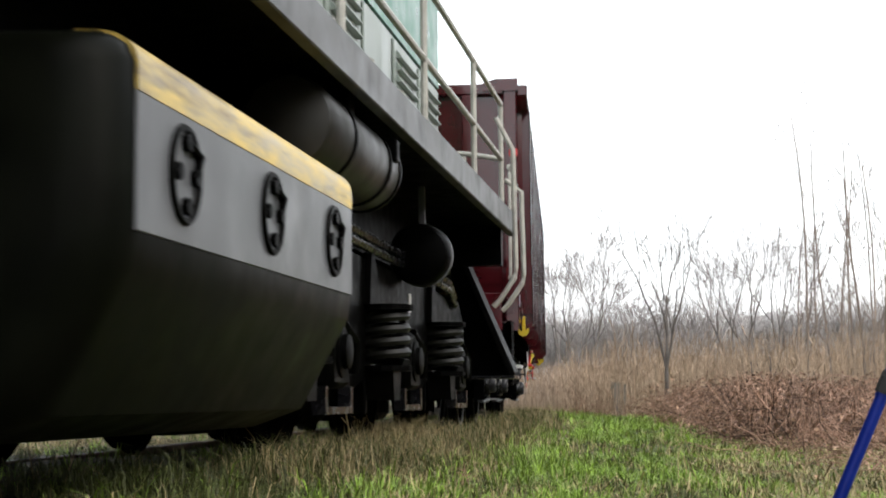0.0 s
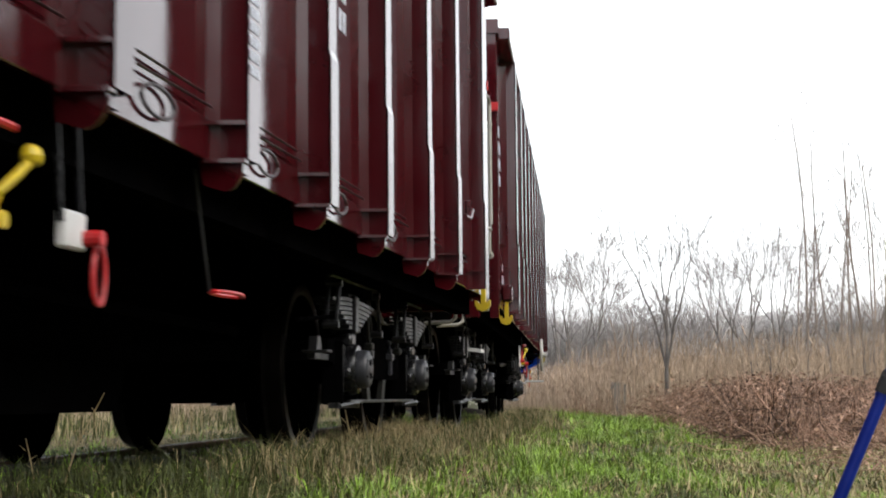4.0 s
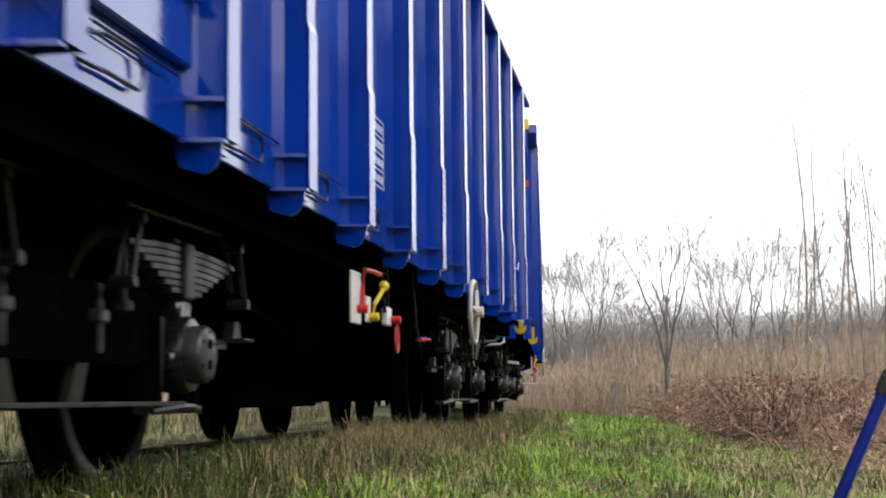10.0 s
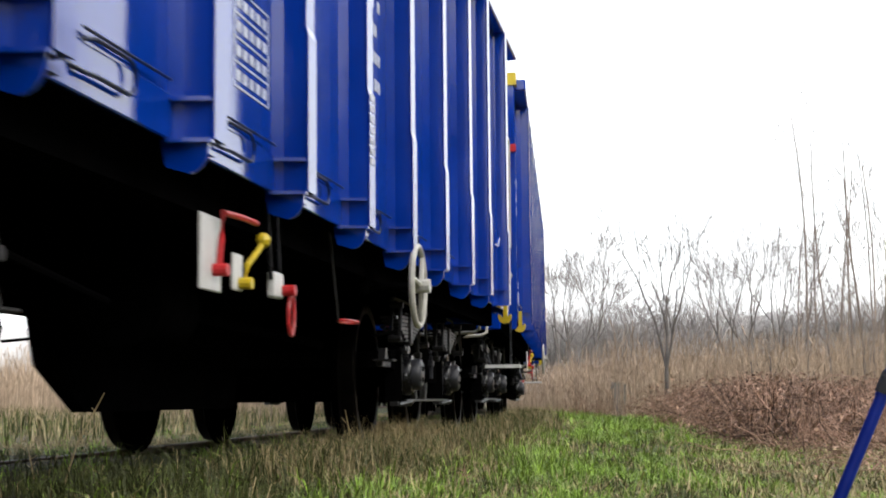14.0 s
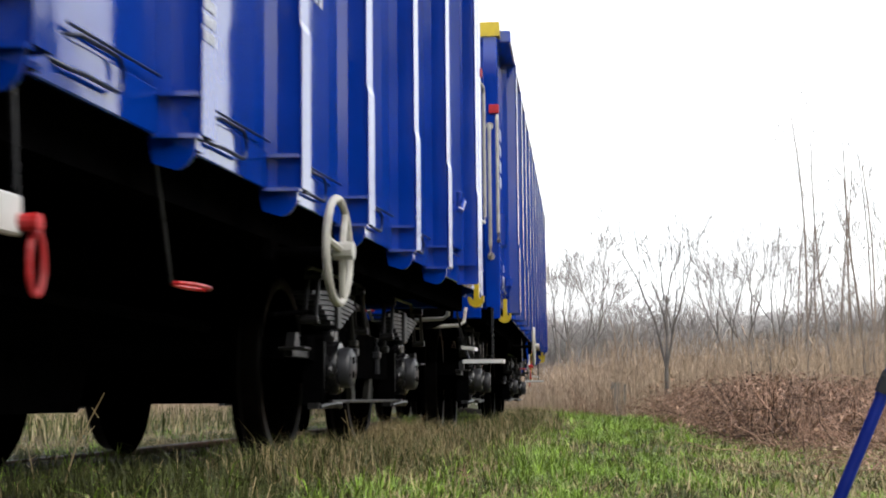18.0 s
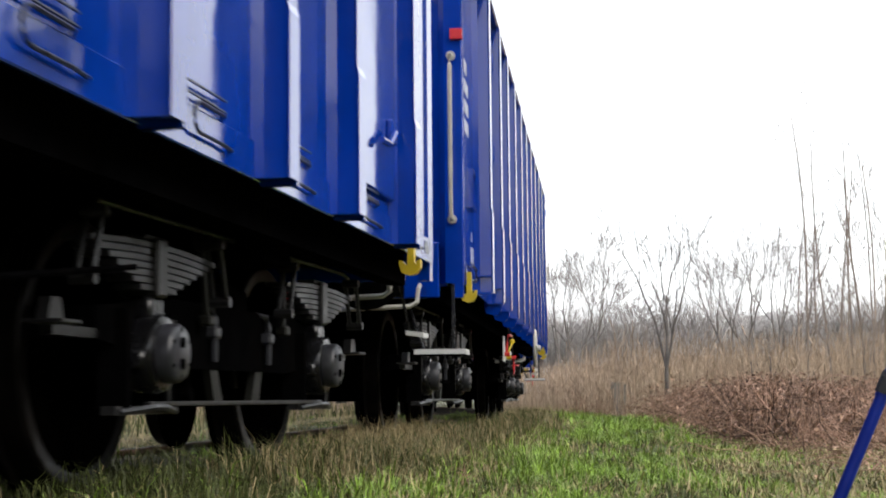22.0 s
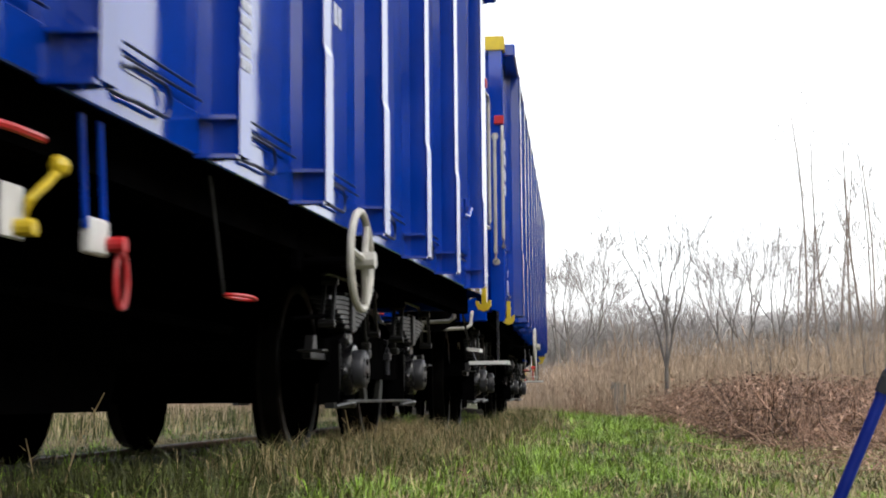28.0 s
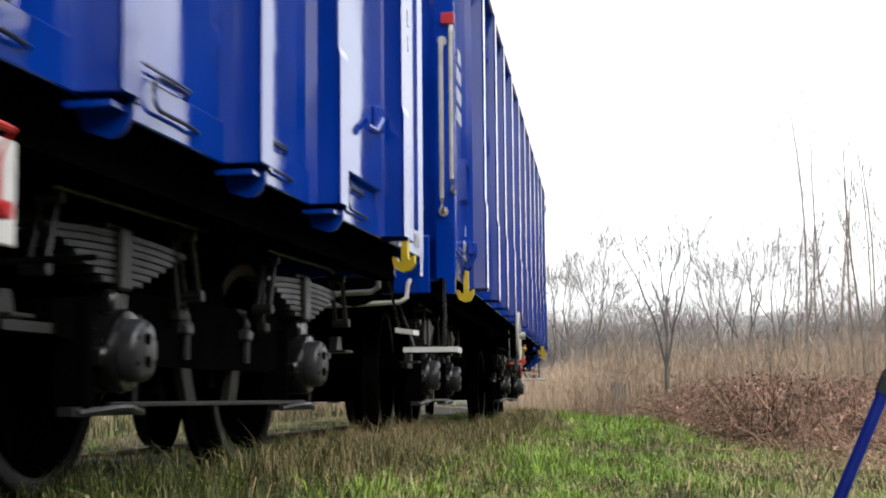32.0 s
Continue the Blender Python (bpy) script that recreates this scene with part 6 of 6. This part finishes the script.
# ---------------------------------------------------------------- small things on the verge
def marker_post():
    bm = B()
    prism(bm, [(-0.12, -0.10), (0.12, -0.12), (0.13, 0.12), (-0.11, 0.12)], 2, -0.1, 0.62)
    prism(bm, [(-0.14, 0.60), (0.15, 0.62), (0.13, 0.70), (-0.12, 0.735)], 1, -0.14, 0.14)
    ob = new("marker_post", mesh_of("marker_post", bm, CONCRETE))
    ob.location = bearing(-3.76, 31.5)
    ob.rotation_euler = (0, 0, 0.3)
    return tagged(ob, "weathered grey concrete marker post in the grass", "post")


marker_post()
for (deg, dist, s) in ((-5.57, 9.6, 0.05), (-5.2, 9.4, 0.03)):
    bm = B()
    bmesh.ops.create_icosphere(bm, subdivisions=2, radius=1.0)
    for v in bm.verts:
        v.co = Vector((v.co.x * s, v.co.y * s * 0.8, v.co.z * s * 0.5)) * (1 + 0.25 * noise.noise(v.co * 1.7))
    ob = new("stone", mesh_of("stone", bm, STONE))
    p = bearing(deg, dist)
    ob.location = (p[0], p[1], p[2] + s * 0.3)
    tagged(ob, "small pale stone lying in short grass", "stone")

# a few bare weed stalks that stand before the train
for k, (deg, dist, h, lx) in enumerate(((-24.2, 5.6, 0.36, 0.16), (-23.0, 5.2, 0.12, 0.03), (-9.6, 5.8, 0.11, 0.01), (-9.3, 5.8, 0.09, -0.02), (-13.6, 9.0, 0.30, -0.05), (-12.9, 8.6, 0.26, 0.04), (-11.9, 8.0, 0.2, 0.05), (-25.0, 6.2, 0.2, -0.05), (-21.0, 6.0, 0.12, 0.05))):
    bm = B()
    p = bearing(deg, dist)
    tube(bm, [(0, 0, -0.02), (lx * 0.4, 0, h * 0.5), (lx, 0.01, h)], 0.0042, 5, 0.002)
    for j in range(3):
        tube(bm, [(lx * 0.3 * (j + 1), 0, h * (0.4 + 0.18 * j)), (lx * 0.3 * (j + 1) + 0.03 * (1 if j % 2 else -1), 0.01, h * (0.5 + 0.18 * j))], 0.002, 4, 0.001)
    ob = new("weed_stalk", mesh_of("weed_stalk", bm, STRAW if k not in (2, 3) else BRAMBLE))
    ob.location = p
    tagged(ob, "dry bare weed stalk standing in the grass", "weed")


def tripod():
    root = new("tripod")
    apex = Vector((3.478, 2.8, 1.20))
    for foot in ((2.894, 2.8, -0.125), (3.75, 2.35, -0.125), (3.62, 3.35, -0.125)):
        f = Vector(foot)
        d = apex - f
        bm = B()
        tube(bm, [f + d * 0.02, f + d * 0.34], 0.0110, 10)
        leg = part("leg", bm, TRIPOD_BLUE, root, "blue metal tripod leg", True)
        bm = B()
        tube(bm, [f + d * 0.32, f + d * 0.98], 0.0125, 10)
        part("upper_tube", bm, TRIPOD_BLUE, leg, "", True)
        bm = B()
        tube(bm, [f + d * 0.325, f + d * 0.352], 0.0155, 8)
        q = f + d * 0.339
        box(bm, q.x - 0.01, q.x + 0.026, q.y - 0.012, q.y + 0.012, q.z - 0.016, q.z + 0.016, 0.003)
        part("clamp", bm, RUBBER, leg, "black leg clamp")
        bm = B()
        tube(bm, [f, f + d * 0.03], 0.014, 8)
        part("foot", bm, RUBBER, leg)
    bm = B()
    lathe(bm, [(-0.03, 0.04), (0.03, 0.045), (0.05, 0.03), (0.12, 0.03)], apex, 2, 14)
    part("head", bm, RUBBER, root)
    return tagged(root, "blue metal tripod standing in the dead grass", "tripod")


tripod()


def bag():
    bm = B()
    box(bm, 3.10, 3.46, 2.72, 3.02, -0.13, 0.175, 0.0)
    bmesh.ops.bevel(bm, geom=bm.edges[:], offset=0.06, segments=3, affect="EDGES")
    for v in bm.verts:
        v.co += Vector((noise.noise(v.co * 9), noise.noise(v.co * 9 + Vector((3, 1, 2))), 0)) * 0.012
    root = new("bag")
    part("body", bm, BAG, root, "", True)
    bm = B()
    tube(bm, [(3.18, 2.87, 0.17), (3.2, 2.87, 0.24), (3.28, 2.87, 0.27), (3.36, 2.87, 0.24), (3.38, 2.87, 0.17)], 0.01, 6)
    part("strap", bm, RUBBER, root)
    return tagged(root, "pale blue nylon bag lying on the verge", "bag")


bag()


# ---------------------------------------------------------------- the train's movement
# Metres that the train has rolled, every half second from the start.
ROLLED = [-20.37, -18.33, -16.29, -14.26, -12.23, -10.23, -8.26, -6.31, -4.36, -2.4, -0.44, 1.53, 3.51, 5.51, 7.53, 9.57,
          11.61, 13.66, 15.71, 17.76, 19.82, 21.9, 23.98, 26.06, 28.11, 30.14, 32.14, 34.13, 36.11, 38.09, 40.08, 42.08,
          44.08, 46.11, 48.15, 50.22, 52.3, 54.4, 56.48, 58.56, 60.61, 62.64, 64.76, 66.89, 69.03, 71.1, 73.18, 75.29,
          77.42, 79.56, 81.72, 83.88, 86.05, 88.2, 90.36, 92.51, 94.66, 96.82, 98.99, 101.16, 103.35, 105.55, 107.76, 109.97,
          112.2]
HALF_SECONDS = np.arange(0, 32.01, 0.5)


def rolled(t):
    return float(np.interp(t, HALF_SECONDS, ROLLED))


def motions():
    times = [float(t) for t in HALF_SECONDS]
    spin = [k * 32.0 / 230 for k in range(231)]
    for w, turned, place in wagons:
        walk(w, [(t, on_chord(place - rolled(t), 4.34) @ pose(0, 0, 0, 0, 0, 180 if turned else 0)) for t in times])
        for p in w.children_recursive:
            if p.name.startswith("wheelset"):
                way = -1 if turned else 1
                at = p.location.copy()
                walk(p, [(t, pose(at.x, at.y, at.z, way * math.degrees(rolled(t) / 0.46))) for t in spin])
    for w, place, half, radius in locos:
        walk(w, [(t, on_chord(place - rolled(t), half)) for t in times])
        for p in w.children_recursive:
            if p.name.startswith("wheelset"):
                at = p.location.copy()
                walk(p, [(t, pose(at.x, at.y, at.z, math.degrees(rolled(t) / radius))) for t in spin])


motions()
